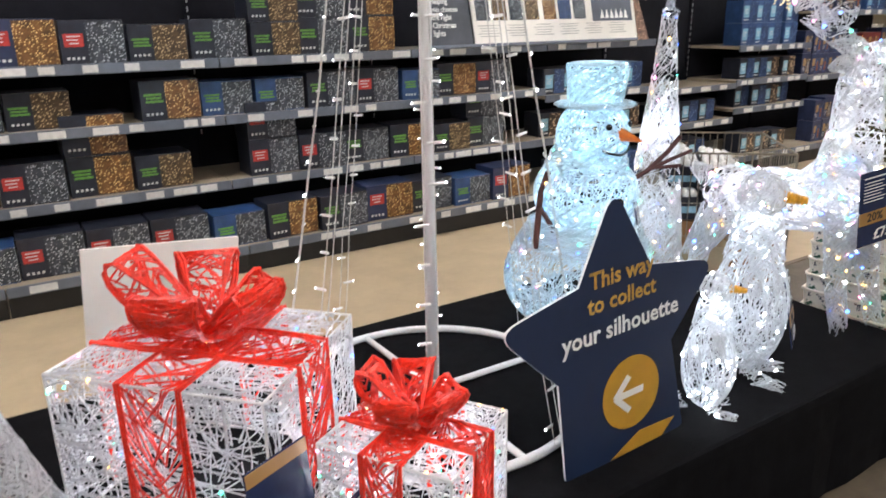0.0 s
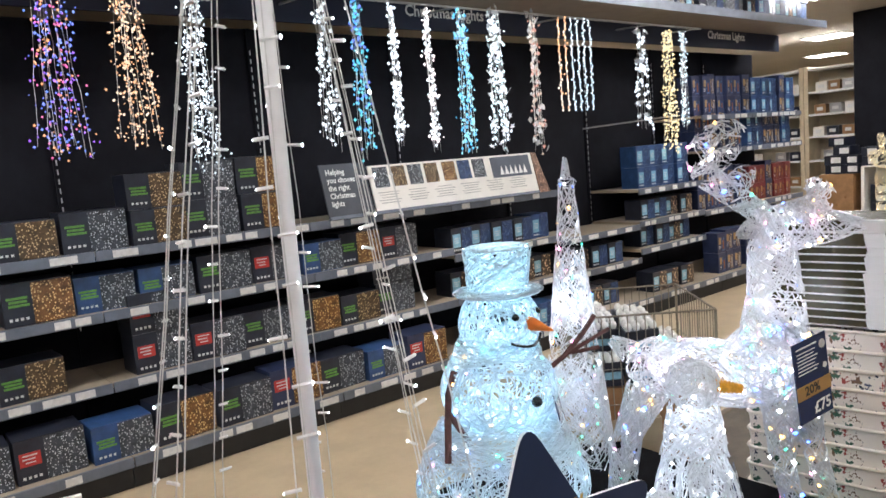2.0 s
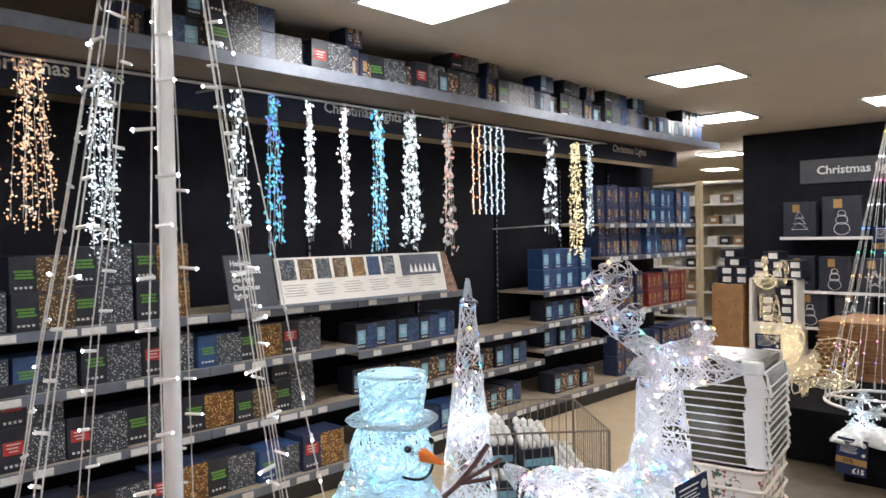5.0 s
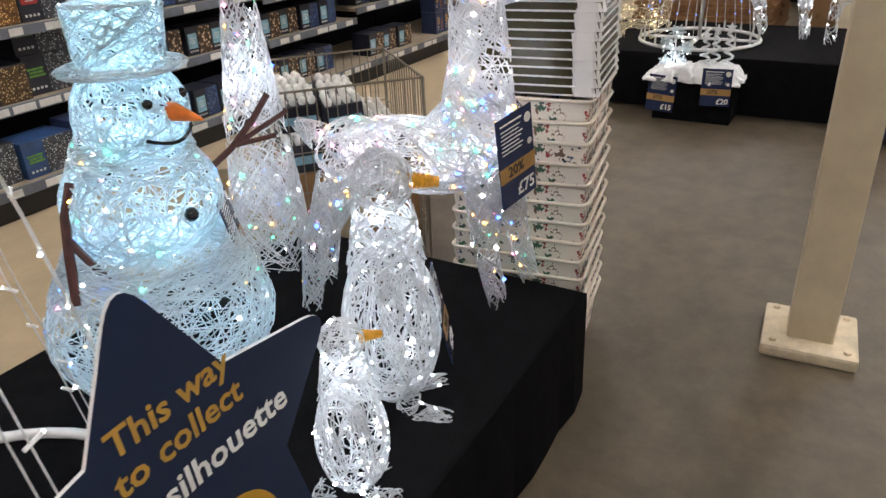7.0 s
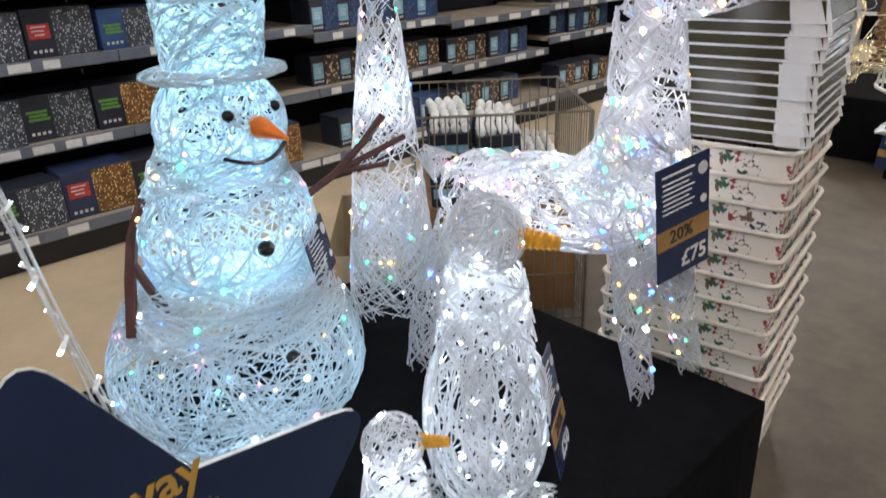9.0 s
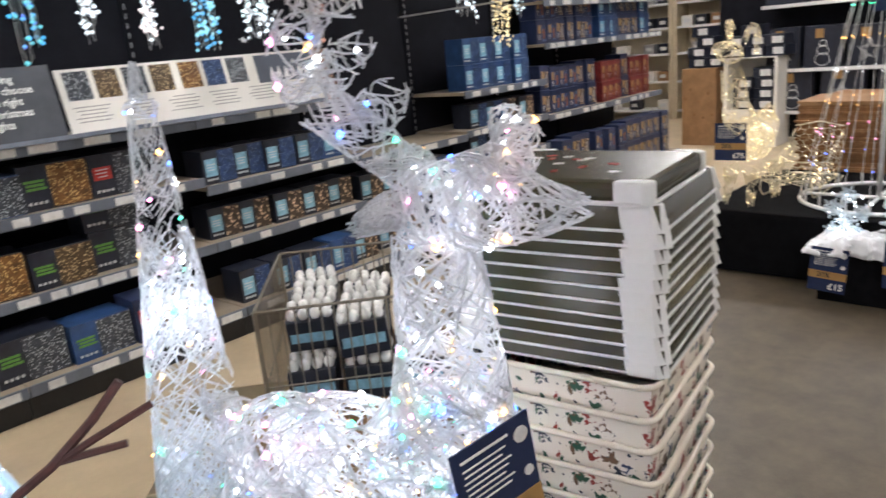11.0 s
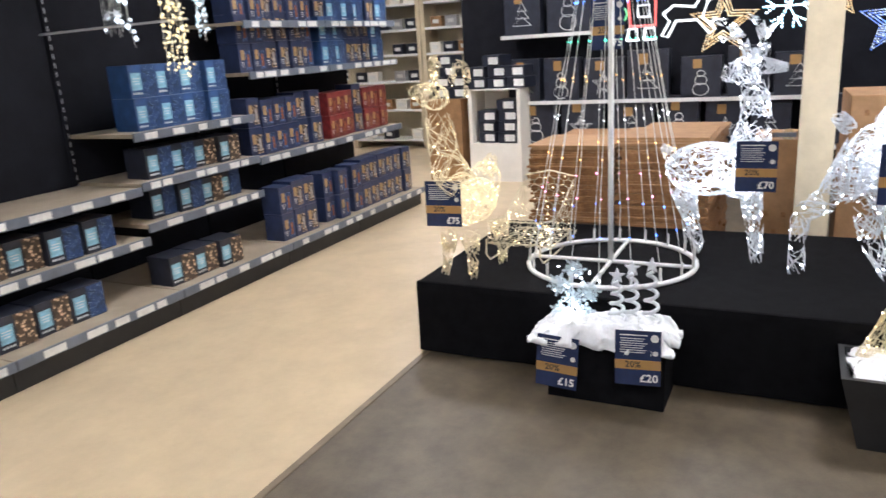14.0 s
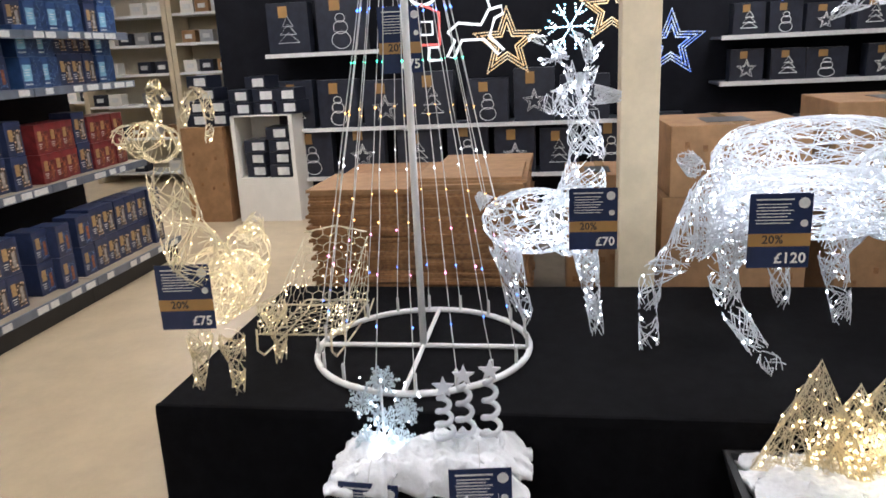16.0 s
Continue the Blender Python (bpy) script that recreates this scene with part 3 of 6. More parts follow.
# guide board leaning on the shelf
gb = thing("guide_board", "white printed guide board leaning on the shelf", "sign", m=pose(2.49, 3.885, 1.146, -14) @ Matrix.Diagonal((0.855, 1, 0.94, 1)))
part("text_panel", Geo().box((0.20, 0, 0.18), (0.38, 0.012, 0.36)), mat("grey_panel", (0.055, 0.062, 0.075), 0.5, var=0.15), gb, "dark grey lettered panel")
for i, s in enumerate(("Helping", "you choose", "the right", "Christmas", "lights")):
    lettering("lettering", s, 0.05, M_TEXTW, gb, pose(0.05, -0.0075, 0.29 - i * 0.052, 90, 0, 0))
part("panel", Geo().box((1.27, 0, 0.17), (1.72, 0.012, 0.32)), M_PAPER, gb, "white printed panel", bevel=0.002)
for i, (px, pw, pm) in enumerate(((0.46, 0.13, S_SILV), (0.62, 0.13, S_DEEP), (0.78, 0.13, S_SILV), (0.94, 0.13, S_DEEP), (1.12, 0.13, S_GOLD), (1.28, 0.13, S_BLUE), (1.44, 0.13, S_SILV))):
    part("picture", Geo().box((px + 0.05, -0.007, 0.245), (pw, 0.003, 0.14)), pm, gb)
part("chart", Geo().box((1.86, -0.007, 0.235), (0.46, 0.003, 0.16)), mat("slate_chart", (0.075, 0.09, 0.12), 0.5, var=0.1), gb)
for i in range(6):
    part("tree_mark", Geo().prism([(1.74 + i * 0.055 - 0.024, 0.175), (1.74 + i * 0.055 + 0.024, 0.175), (1.74 + i * 0.055, 0.245)], 0.0085, 0.0095, pose(0, 0, 0, 90, 0, 0)), M_TEXTW, gb)
tb = Geo()
for c in range(6):
    for i in range(5):
        tb.box((0.55 + c * 0.27, -0.007, 0.14 - i * 0.018), (0.2 - 0.03 * ((c + i) % 3), 0.002, 0.005))
part("print_bar", tb, mat("grey_print", (0.35, 0.34, 0.32), 0.6, var=0.1), gb)
part("ledge", Geo().box((1.05, -0.02, 0.004), (2.1, 0.03, 0.02)), M_SHELF, gb)
part("end_panel", Geo().prism([(2.14, 0.0), (2.27, 0.0), (2.19, 0.33), (2.14, 0.33)], -0.006, 0.006, pose(0, 0, 0, 90)), speckle("printed_copper_lights", (0.20, 0.11, 0.07), (0.75, 0.45, 0.30), 60, 0.3), gb, "copper-brown printed end panel")

# ---- wire-wound light figures ----
def wind(prims, n, k=7, arc=1.1):
    """Strands lying on the surfaces of ellipsoids ('e', centre, radii) and tapered limbs ('l', a, b, ra, rb)."""
    area = []
    for p in prims:
        if p[0] == "e":
            a, b, c = p[2]
            area.append(4 * math.pi * ((a * b) ** 1.6 / 3 + (a * c) ** 1.6 / 3 + (b * c) ** 1.6 / 3) ** (1 / 1.6))
        else:
            area.append(math.pi * (p[3] + p[4]) * (Vector(p[2]) - Vector(p[1])).length * 1.15)
    area = np.array(area) / sum(area)
    out = []
    for p, share in zip(prims, area):
        q = max(6, int(round(n * share)))
        u = np.linspace(0, 1, k)[None, :]
        if p[0] == "e":
            a = RNG.normal(size=(q, 3))
            a /= np.linalg.norm(a, axis=1, keepdims=True)
            b = np.cross(a, RNG.normal(size=(q, 3)))
            b /= np.linalg.norm(b, axis=1, keepdims=True)
            c = np.cross(a, b)
            th = u * RNG.uniform(0.5, 1.5, (q, 1)) * arc
            wob = RNG.normal(0, 0.16, (q, 1)) * np.sin(u * math.pi) + RNG.normal(0, 0.02, (q, k))
            d = a[:, None] * np.cos(th)[..., None] + b[:, None] * np.sin(th)[..., None] + c[:, None] * wob[..., None]
            d /= np.linalg.norm(d, axis=2, keepdims=True)
            d *= RNG.uniform(0.96, 1.02, (q, 1, 1))
            out.append(np.array(p[1]) + d * np.array(p[2]))
        else:
            a, b = np.array(p[1], float), np.array(p[2], float)
            ax = b - a
            ln = np.linalg.norm(ax)
            ax /= ln
            s = np.cross(ax, (0.3, 0.2, 1.0) if abs(ax[2]) < 0.8 else (1.0, 0.2, 0.1))
            s /= np.linalg.norm(s)
            w = np.cross(ax, s)
            mean = max((p[3] + p[4]) / 2, 0.01)
            span = np.minimum(RNG.uniform(0.1, 1.0, (q, 1)), 2.6 * mean / ln * RNG.uniform(0.4, 1.4, (q, 1)))
            u0 = RNG.uniform(0, 1, (q, 1)) * (1 - span)
            uu = u0 + span * np.where(RNG.uniform(size=(q, 1)) < 0.5, u, 1 - u)
            th = RNG.uniform(0, 2 * math.pi, (q, 1)) + u * RNG.uniform(0.4, 1.5, (q, 1)) * arc * 1.3 + RNG.normal(0, 0.04, (q, k))
            r = (p[3] + (p[4] - p[3]) * uu) * RNG.uniform(0.95, 1.04, (q, 1))
            out.append(a + ax * (uu * ln)[..., None] + (s * np.cos(th)[..., None] + w * np.sin(th)[..., None]) * r[..., None])
    return np.concatenate(out)


def loc(prims, b):
    """The same shapes relative to the base point b."""
    b = np.array(b)
    out = []
    for p in prims:
        if p[0] == "e":
            out.append(("e", tuple(np.array(p[1]) - b), p[2]))
        else:
            out.append(("l", tuple(np.array(p[1]) - b), tuple(np.array(p[2]) - b), p[3], p[4]))
    return out


def wound(name, prims, n, material, parent, r=0.0016, label="", arc=1.1, floor=None, lights=0, led=None, bulb=0.004):
    p = wind(prims, n, arc=arc)
    if floor is not None:
        p[..., 2] = np.maximum(p[..., 2], floor)
    ob = part(name, Geo().tubes(p, r), material, parent, label)
    if lights:
        pick = p[RNG.integers(len(p), size=lights), RNG.integers(p.shape[1], size=lights)]
        part("bulb", Geo().octas(pick, RNG.uniform(0.45, 1.15, lights) * bulb), led, ob, "tiny lit bulbs", kind="stuff")
    return ob


def glow(parent, p, col, power, radius=0.05):
    """The light that a figure's own bulbs give inside it."""
    la = bpy.data.lights.new("figure_glow", "POINT")
    la.energy, la.color, la.shadow_soft_size = power, col, radius
    ob = new("figure_glow", la)
    ob.parent = parent
    ob.location = p
    return ob


def tag_card(at, yaw, price, w=0.145, h=0.20, pct=True, tilt=0.0, roll=0.0):
    """A hanging price card: navy, tan band, price below. The front looks along -y before the turn."""
    th = thing("price_card", "navy and tan price card reading %s" % price if price else "navy and tan price card", "price tag", "price cards", pose(*at) @ pose(0, 0, 0, 0, 0, yaw) @ pose(0, 0, 0, tilt, roll, 0))
    part("card", Geo().box((0, 0, 0), (w, 0.003, h)), M_TAG, th, bevel=0.0008)
    part("band", Geo().box((0, -0.0022, -h * 0.12), (w, 0.0015, h * 0.17)), M_BAND, th, "tan discount band")
    for i in range(8):
        part("text_bar", Geo().box((-w * 0.10 - (i % 3) * 0.003, -0.0022, h * 0.42 - i * h * 0.042 - (i > 0) * h * 0.02), (w * (0.60 - 0.06 * (i % 3)), 0.0012, h * (0.016 if i == 0 else 0.009))), M_TEXTW, th)
    part("emblem", Geo().lathe([(w * 0.09, -0.0006), (w * 0.09, 0.0006)], 20, pose(w * 0.36, -0.0024, h * 0.37, 90)), M_LABEL, th, "round pale emblem")
    part("emblem", Geo().lathe([(w * 0.06, -0.0006), (w * 0.06, 0.0006)], 16, pose(w * 0.38, -0.0024, h * 0.10, 90)), M_LABEL, th)
    part("cord", Geo().line([(0, 0, h / 2 - 0.004), (0, 0.02, h / 2 + 0.03), (0, 0.06, h / 2 + 0.045)], 0.001, 4), M_CABLE, th)
    if pct:
        lettering("percent", "20%", h * 0.16, M_DARK, th, pose(-w * 0.28, -0.0034, -h * 0.165, 90))
    if price:
        lettering("price", "£" + price, h * 0.20, M_TEXTW, th, pose(w * 0.45, -0.0026, -h * 0.43, 90), "RIGHT")
    return th


# snowman
SB = (1.622, 1.568, T1)
sn = thing("snowman_figure", "lit icy-white wire-wound snowman with top hat", "snowman", m=pose(*SB) @ Matrix.Diagonal((1, 1, 0.944, 1)))
fx, fy = 0.10, -0.995
wound("skirt", [("e", (-0.02, -0.01, 0.20), (0.24, 0.24, 0.20))], 480, M_ICE, sn, 0.0019, floor=0.002, lights=46, led=LED_M, bulb=0.0065)
wound("body", [("l", (-0.015, -0.01, 0.28), (-0.005, 0, 0.40), 0.222, 0.165), ("e", (0, 0, 0.48), (0.16, 0.16, 0.145)), ("l", (0, 0, 0.55), (0.008, -0.004, 0.64), 0.135, 0.105)], 800, M_ICE, sn, 0.0019, floor=0.002, lights=70, led=LED_M, bulb=0.007)
wound("head", [("e", (0.015, -0.006, 0.675), (0.112, 0.112, 0.112))], 420, M_ICE, sn, 0.0018, lights=30, led=LED_ICE)
hat = wound("hat", [("l", (0.018, -0.006, 0.77), (0.028, 0.0, 0.895), 0.080, 0.092), ("e", (0.028, 0.0, 0.895), (0.092, 0.092, 0.007)), ("e", (0.018, -0.006, 0.77), (0.122, 0.122, 0.014))], 620, M_ICE, sn, 0.0017, "white wire top hat", lights=24, led=LED_ICE)
hx, hy, hz = 0.015, -0.006, 0.675
nose = Geo()
na = Vector((hx + fx * 0.10, hy + fy * 0.10, hz + 0.01))
nb = Vector((hx + fx * 0.175 + 0.008, hy + fy * 0.175, hz - 0.005))
nose.tubes(np.array([[na.lerp(nb, u) for u in np.linspace(0, 1, 6)]]), np.array([[0.020, 0.019, 0.015, 0.011, 0.007, 0.002]]), 12)
part("nose", nose, M_ORANGE, sn, "orange carrot nose", smooth=True)
for sgn in (-1, 1):
    e = (hx + 0.110 * (fx * 0.88 - sgn * fy * 0.42), hy + 0.110 * (fy * 0.88 + sgn * fx * 0.42), hz + 0.035)
    part("eye", Geo().ball(e, 0.0105), M_BLACK, sn, "glossy black eye", smooth=True)
mouth = []
for u in np.linspace(-0.75, 0.75, 9):
    a = math.atan2(fy, fx) + u * 0.8
    mouth.append((hx + 0.110 * math.cos(a), hy + 0.110 * math.sin(a), hz - 0.035 - 0.02 * math.cos(u * 2.0)))
part("mouth", Geo().line(mouth, 0.004), M_BLACK, sn, "black wire mouth")
for bz, br in ((0.479, 0.160), (0.277, 0.212)):
    part("button", Geo().ball((-0.10 * br, -0.995 * br, bz), 0.0155), M_BLACK, sn, "round black button", smooth=True)
ar = part("arm", Geo().line([(0.11, -0.06, 0.50), (0.19, -0.08, 0.545), (0.255, -0.095, 0.60), (0.30, -0.104, 0.648)], 0.0075), M_TWIG, sn, "brown twig arm")
for tip in ((0.33, -0.129, 0.602), (0.282, -0.13, 0.556)):
    part("twig", Geo().line([(0.20, -0.083, 0.55), (0.25, -0.11, (0.55 + tip[2]) / 2), tip], 0.0062), M_TWIG, ar)
al = part("arm", Geo().line([(-0.13, 0.03, 0.56), (-0.165, 0.02, 0.50), (-0.19, 0.0, 0.43), (-0.215, -0.02, 0.33)], 0.010), M_TWIG, sn, "brown twig arm")
part("twig", Geo().line([(-0.18, 0.01, 0.46), (-0.17, -0.03, 0.41), (-0.155, -0.05, 0.36)], 0.0085), M_TWIG, al)
glow(sn, (-0.02, -0.01, 0.20), (0.52, 0.80, 1.0), 1.5, 0.12)
glow(sn, (0, 0, 0.48), (0.50, 0.80, 1.0), 1.5, 0.09)
glow(sn, (0.018, -0.004, 0.70), (0.50, 0.82, 1.0), 0.9, 0.06)
glow(sn, (0.024, -0.004, 0.84), (0.50, 0.85, 1.0), 0.6, 0.04)
tag_card((1.752, 1.455, 0.70), 40, "40", 0.125, 0.20, tilt=-12)

# spire tree
CB = (2.165, 1.760, T1)
ct = thing("spire_tree", "slim lit white wire-wound cone tree", "light tree", m=pose(*CB) @ Matrix.Diagonal((1, 1, 0.945, 1)))
wound("cone", [("l", (0, 0, 0.005), (0, 0, 0.42), 0.122, 0.086), ("l", (0, 0, 0.42), (0.008, 0.002, 0.82), 0.086, 0.044), ("l", (0.008, 0.002, 0.80), (0.012, 0.003, 1.06), 0.044, 0.024), ("e", (0.012, 0.003, 1.04), (0.034, 0.034, 0.02))], 720, M_THREAD, ct, 0.0016, lights=80, led=LED_M, bulb=0.0075)
wound("tip", [("l", (0.012, 0.003, 1.05), (0.013, 0.003, 1.135), 0.018, 0.005)], 60, M_THREAD, ct, 0.0014)
glow(ct, (0, 0, 0.25), (0.85, 0.9, 1.0), 0.38, 0.07)
glow(ct, (0.004, 0.001, 0.6), (0.85, 0.9, 1.0), 0.5, 0.03)


def penguin(base, s, yaw, label):
    th = thing("penguin_figure", label, "penguin", "penguins", pose(*base, 0, 0, yaw) @ Matrix.Diagonal((s, s, s, 1)))
    wound("body", [("e", (0, 0, 0.235), (0.118, 0.112, 0.205)), ("l", (0, 0, 0.38), (0, 0.0, 0.54), 0.088, 0.060)], int(500 * s), M_THREAD, th, 0.0020 / s ** 0.5, floor=0.03, lights=34, led=LED_W, bulb=0.006 / s)
    wound("head", [("e", (0, 0, 0.585), (0.066, 0.068, 0.066)), ("l", (0, 0, 0.62), (0.0, 0.02, 0.665), 0.03, 0.008)], int(240 * s), M_THREAD, th, 0.0016 / s ** 0.5, lights=6, led=LED_W, bulb=0.005 / s)
    bk = [Vector((0, -0.055, 0.585)).lerp(Vector((0, -0.122, 0.577)), u) for u in np.linspace(0, 1, 15)]
    part("beak", Geo().tubes(np.array([bk]), np.array([[(0.021 - 0.009 * i / 14) * (1.0 if i % 2 else 0.84) for i in range(15)]]), 10), M_BEAK, th, "amber wound beak")
    for sx in (-1, 1):
        wound("flipper", [("l", (sx * 0.085, 0.0, 0.43), (sx * 0.135, -0.01, 0.30), 0.026, 0.022), ("l", (sx * 0.135, -0.01, 0.30), (sx * 0.155, -0.02, 0.20), 0.022, 0.008)], int(90 * s), M_THREAD, th, 0.0016 / s ** 0.5)
        wound("foot", [("l", (sx * 0.05, -0.03, 0.022), (sx * 0.075, -0.13, 0.014), 0.022, 0.014), ("l", (sx * 0.05, -0.02, 0.02), (sx * 0.05, -0.03, 0.07), 0.022, 0.03)], int(90 * s), M_THREAD, th, 0.0016 / s ** 0.5, lights=3, led=LED_W, bulb=0.006 / s)
    wound("tail", [("l", (0, 0.09, 0.06), (0, 0.15, 0.02), 0.04, 0.012)], int(50 * s), M_THREAD, th, 0.0016 / s ** 0.5)
    glow(th, (0, 0, 0.25), (0.8, 0.9, 1.0), 0.42 * s, 0.06)
    glow(th, (0, 0, 0.50), (0.8, 0.9, 1.0), 0.22 * s, 0.03)
    return th


penguin((1.758, 1.05, T1), 0.90, 32, "large lit white wire penguin with amber beak")
penguin((1.505, 0.976, T1), 0.585, 50, "small lit white wire penguin with amber beak")
tag_card((1.852, 0.985, 0.56), 28, "50", 0.10, 0.20, tilt=-12)


def chain(pts, radii):
    return [("l", pts[i], pts[i + 1], radii[i], radii[i + 1]) for i in range(len(pts) - 1)]


def light_deer(label, base, torso, neck, head, antlers, legs, density, material, led, nled, power, col, tail=None, ears=(), thick=0.0017, bulb=0.0055, shift=(0.0, 0.0), tall=1.0):
    th = thing("reindeer_figure", label, "reindeer", "lit reindeer", pose(base[0] + shift[0], base[1] + shift[1], T1) @ Matrix.Diagonal((1, 1, tall, 1)))
    wound("body", loc(torso, base), int(density), material, th, thick, lights=nled, led=led, bulb=bulb)
    wound("neck", loc(neck, base), int(density * 0.35), material, th, thick, lights=nled // 4, led=led, bulb=bulb)
    wound("head", loc(head, base), int(density * 0.28), material, th, thick, lights=nled // 8, led=led, bulb=bulb)
    for e in ears:
        wound("ear", loc([e], base), 110, material, th, thick)
    for a in antlers:
        wound("antler", loc(a, base), int(density * 0.34), material, th, thick, lights=nled // 8, led=led, bulb=bulb)
    for lg in legs:
        wound("leg", loc(lg, base), int(density * 0.32), material, th, thick, lights=max(2, nled // 10), led=led, bulb=bulb)
    if tail:
        wound("tail", loc([tail], base), 70, material, th, thick)
    for t in torso:
        glow(th, tuple(np.array(t[1]) - np.array(base)), col, power * 1.25 / len(torso), 0.09)
    q = np.array(neck[1][1]) - np.array(base)
    glow(th, tuple(q), col, power * 0.15, 0.06)
    q = np.array(head[1][1]) - np.array(base)
    glow(th, tuple(q), col, power * 0.12, 0.04)
    for a in antlers:
        if len(a) > 4:
            glow(th, tuple(np.array(a[2][1]) - np.array(base)), col, power * 0.02, 0.05)
    return th


# reindeer on the near platform
b = (2.2, 1.22, 0.315)
light_deer("lit white wire-wound reindeer with curled antlers", b,
           [("e", (2.185, 1.24, 0.755), (0.105, 0.22, 0.10)), ("e", (2.235, 1.12, 0.79), (0.10, 0.115, 0.12)), ("e", (2.13, 1.38, 0.76), (0.095, 0.11, 0.095))],
           chain([(2.24, 1.09, 0.82), (2.235, 1.075, 1.00), (2.235, 1.085, 1.17)], [0.10, 0.072, 0.058]),
           chain([(2.23, 1.13, 1.205), (2.245, 1.04, 1.205), (2.26, 0.95, 1.21), (2.268, 0.855, 1.215)], [0.055, 0.068, 0.050, 0.014]),
           [chain([(2.24, 1.11, 1.24), (2.22, 1.175, 1.30), (2.18, 1.24, 1.365), (2.162, 1.254, 1.43), (2.16, 1.214, 1.485), (2.165, 1.154, 1.505), (2.175, 1.119, 1.485)], [0.028, 0.036, 0.036, 0.034, 0.030, 0.026, 0.012]) + chain([(2.21, 1.185, 1.315), (2.245, 1.165, 1.355), (2.272, 1.155, 1.385)], [0.032, 0.034, 0.016]) + chain([(2.18, 1.239, 1.38), (2.21, 1.199, 1.42), (2.23, 1.164, 1.45)], [0.028, 0.030, 0.014]),
            chain([(2.255, 1.07, 1.24), (2.28, 1.00, 1.255), (2.288, 0.965, 1.285), (2.295, 0.985, 1.318), (2.298, 1.02, 1.325)], [0.030, 0.036, 0.034, 0.028, 0.012]) + chain([(2.25, 1.10, 1.24), (2.265, 1.14, 1.265), (2.272, 1.155, 1.285)], [0.026, 0.026, 0.010])],
           [chain([(2.20, 1.05, 0.72), (2.19, 1.045, 0.52), (2.205, 1.015, 0.335)], [0.055, 0.032, 0.024]),
            chain([(2.30, 1.05, 0.72), (2.345, 1.03, 0.52), (2.37, 0.995, 0.335)], [0.055, 0.032, 0.024]),
            chain([(2.09, 1.40, 0.70), (2.00, 1.44, 0.52), (1.97, 1.455, 0.335)], [0.065, 0.034, 0.024]),
            chain([(2.18, 1.43, 0.70), (2.13, 1.50, 0.52), (2.11, 1.51, 0.335)], [0.065, 0.034, 0.024])],
           820, M_THREAD, LED_M, 140, 1.75, (0.95, 0.93, 1.0), ("l", (2.10, 1.47, 0.80), (2.08, 1.53, 0.84), 0.04, 0.015),
           ears=[("l", (2.20, 1.11, 1.21), (2.11, 1.105, 1.20), 0.032, 0.012), ("l", (2.28, 1.09, 1.21), (2.35, 1.10, 1.20), 0.032, 0.012)], thick=0.0018, bulb=0.0075, shift=(0.005, 0.01), tall=0.94)
tag_card((2.20, 0.972, 0.80), -12, "75", 0.135, 0.225, roll=-8)

# ---- gift boxes ----
def ribbon(c, w, r=0.0022, n=70):
    """A net ribbon along c with half-width vectors w: two edge cords and tangled threads between."""
    c, w = np.array(c, float), np.array(w, float)
    k = len(c)
    g = Geo()
    for s in (-1, 1, -0.9, 0.9):
        g.tubes((c + s * w + RNG.normal(0, 0.0018, c.shape))[None], r * 1.7, 5)
    st = []
    for _ in range(n):
        u0 = RNG.uniform(0, 0.9)
        uu = np.clip(u0 + np.linspace(0, RNG.uniform(0.04, 0.14), 4), 0, 1) * (k - 1)
        i = np.minimum(uu.astype(int), k - 2)
        f = (uu - i)[:, None]
        s = np.linspace(RNG.uniform(-1, 1), RNG.choice([-0.95, 0.95]), 4)[:, None]
        st.append(c[i] * (1 - f) + c[i + 1] * f + (w[i] * (1 - f) + w[i + 1] * f) * s)
    g.tubes(np.array(st), r)
    return g


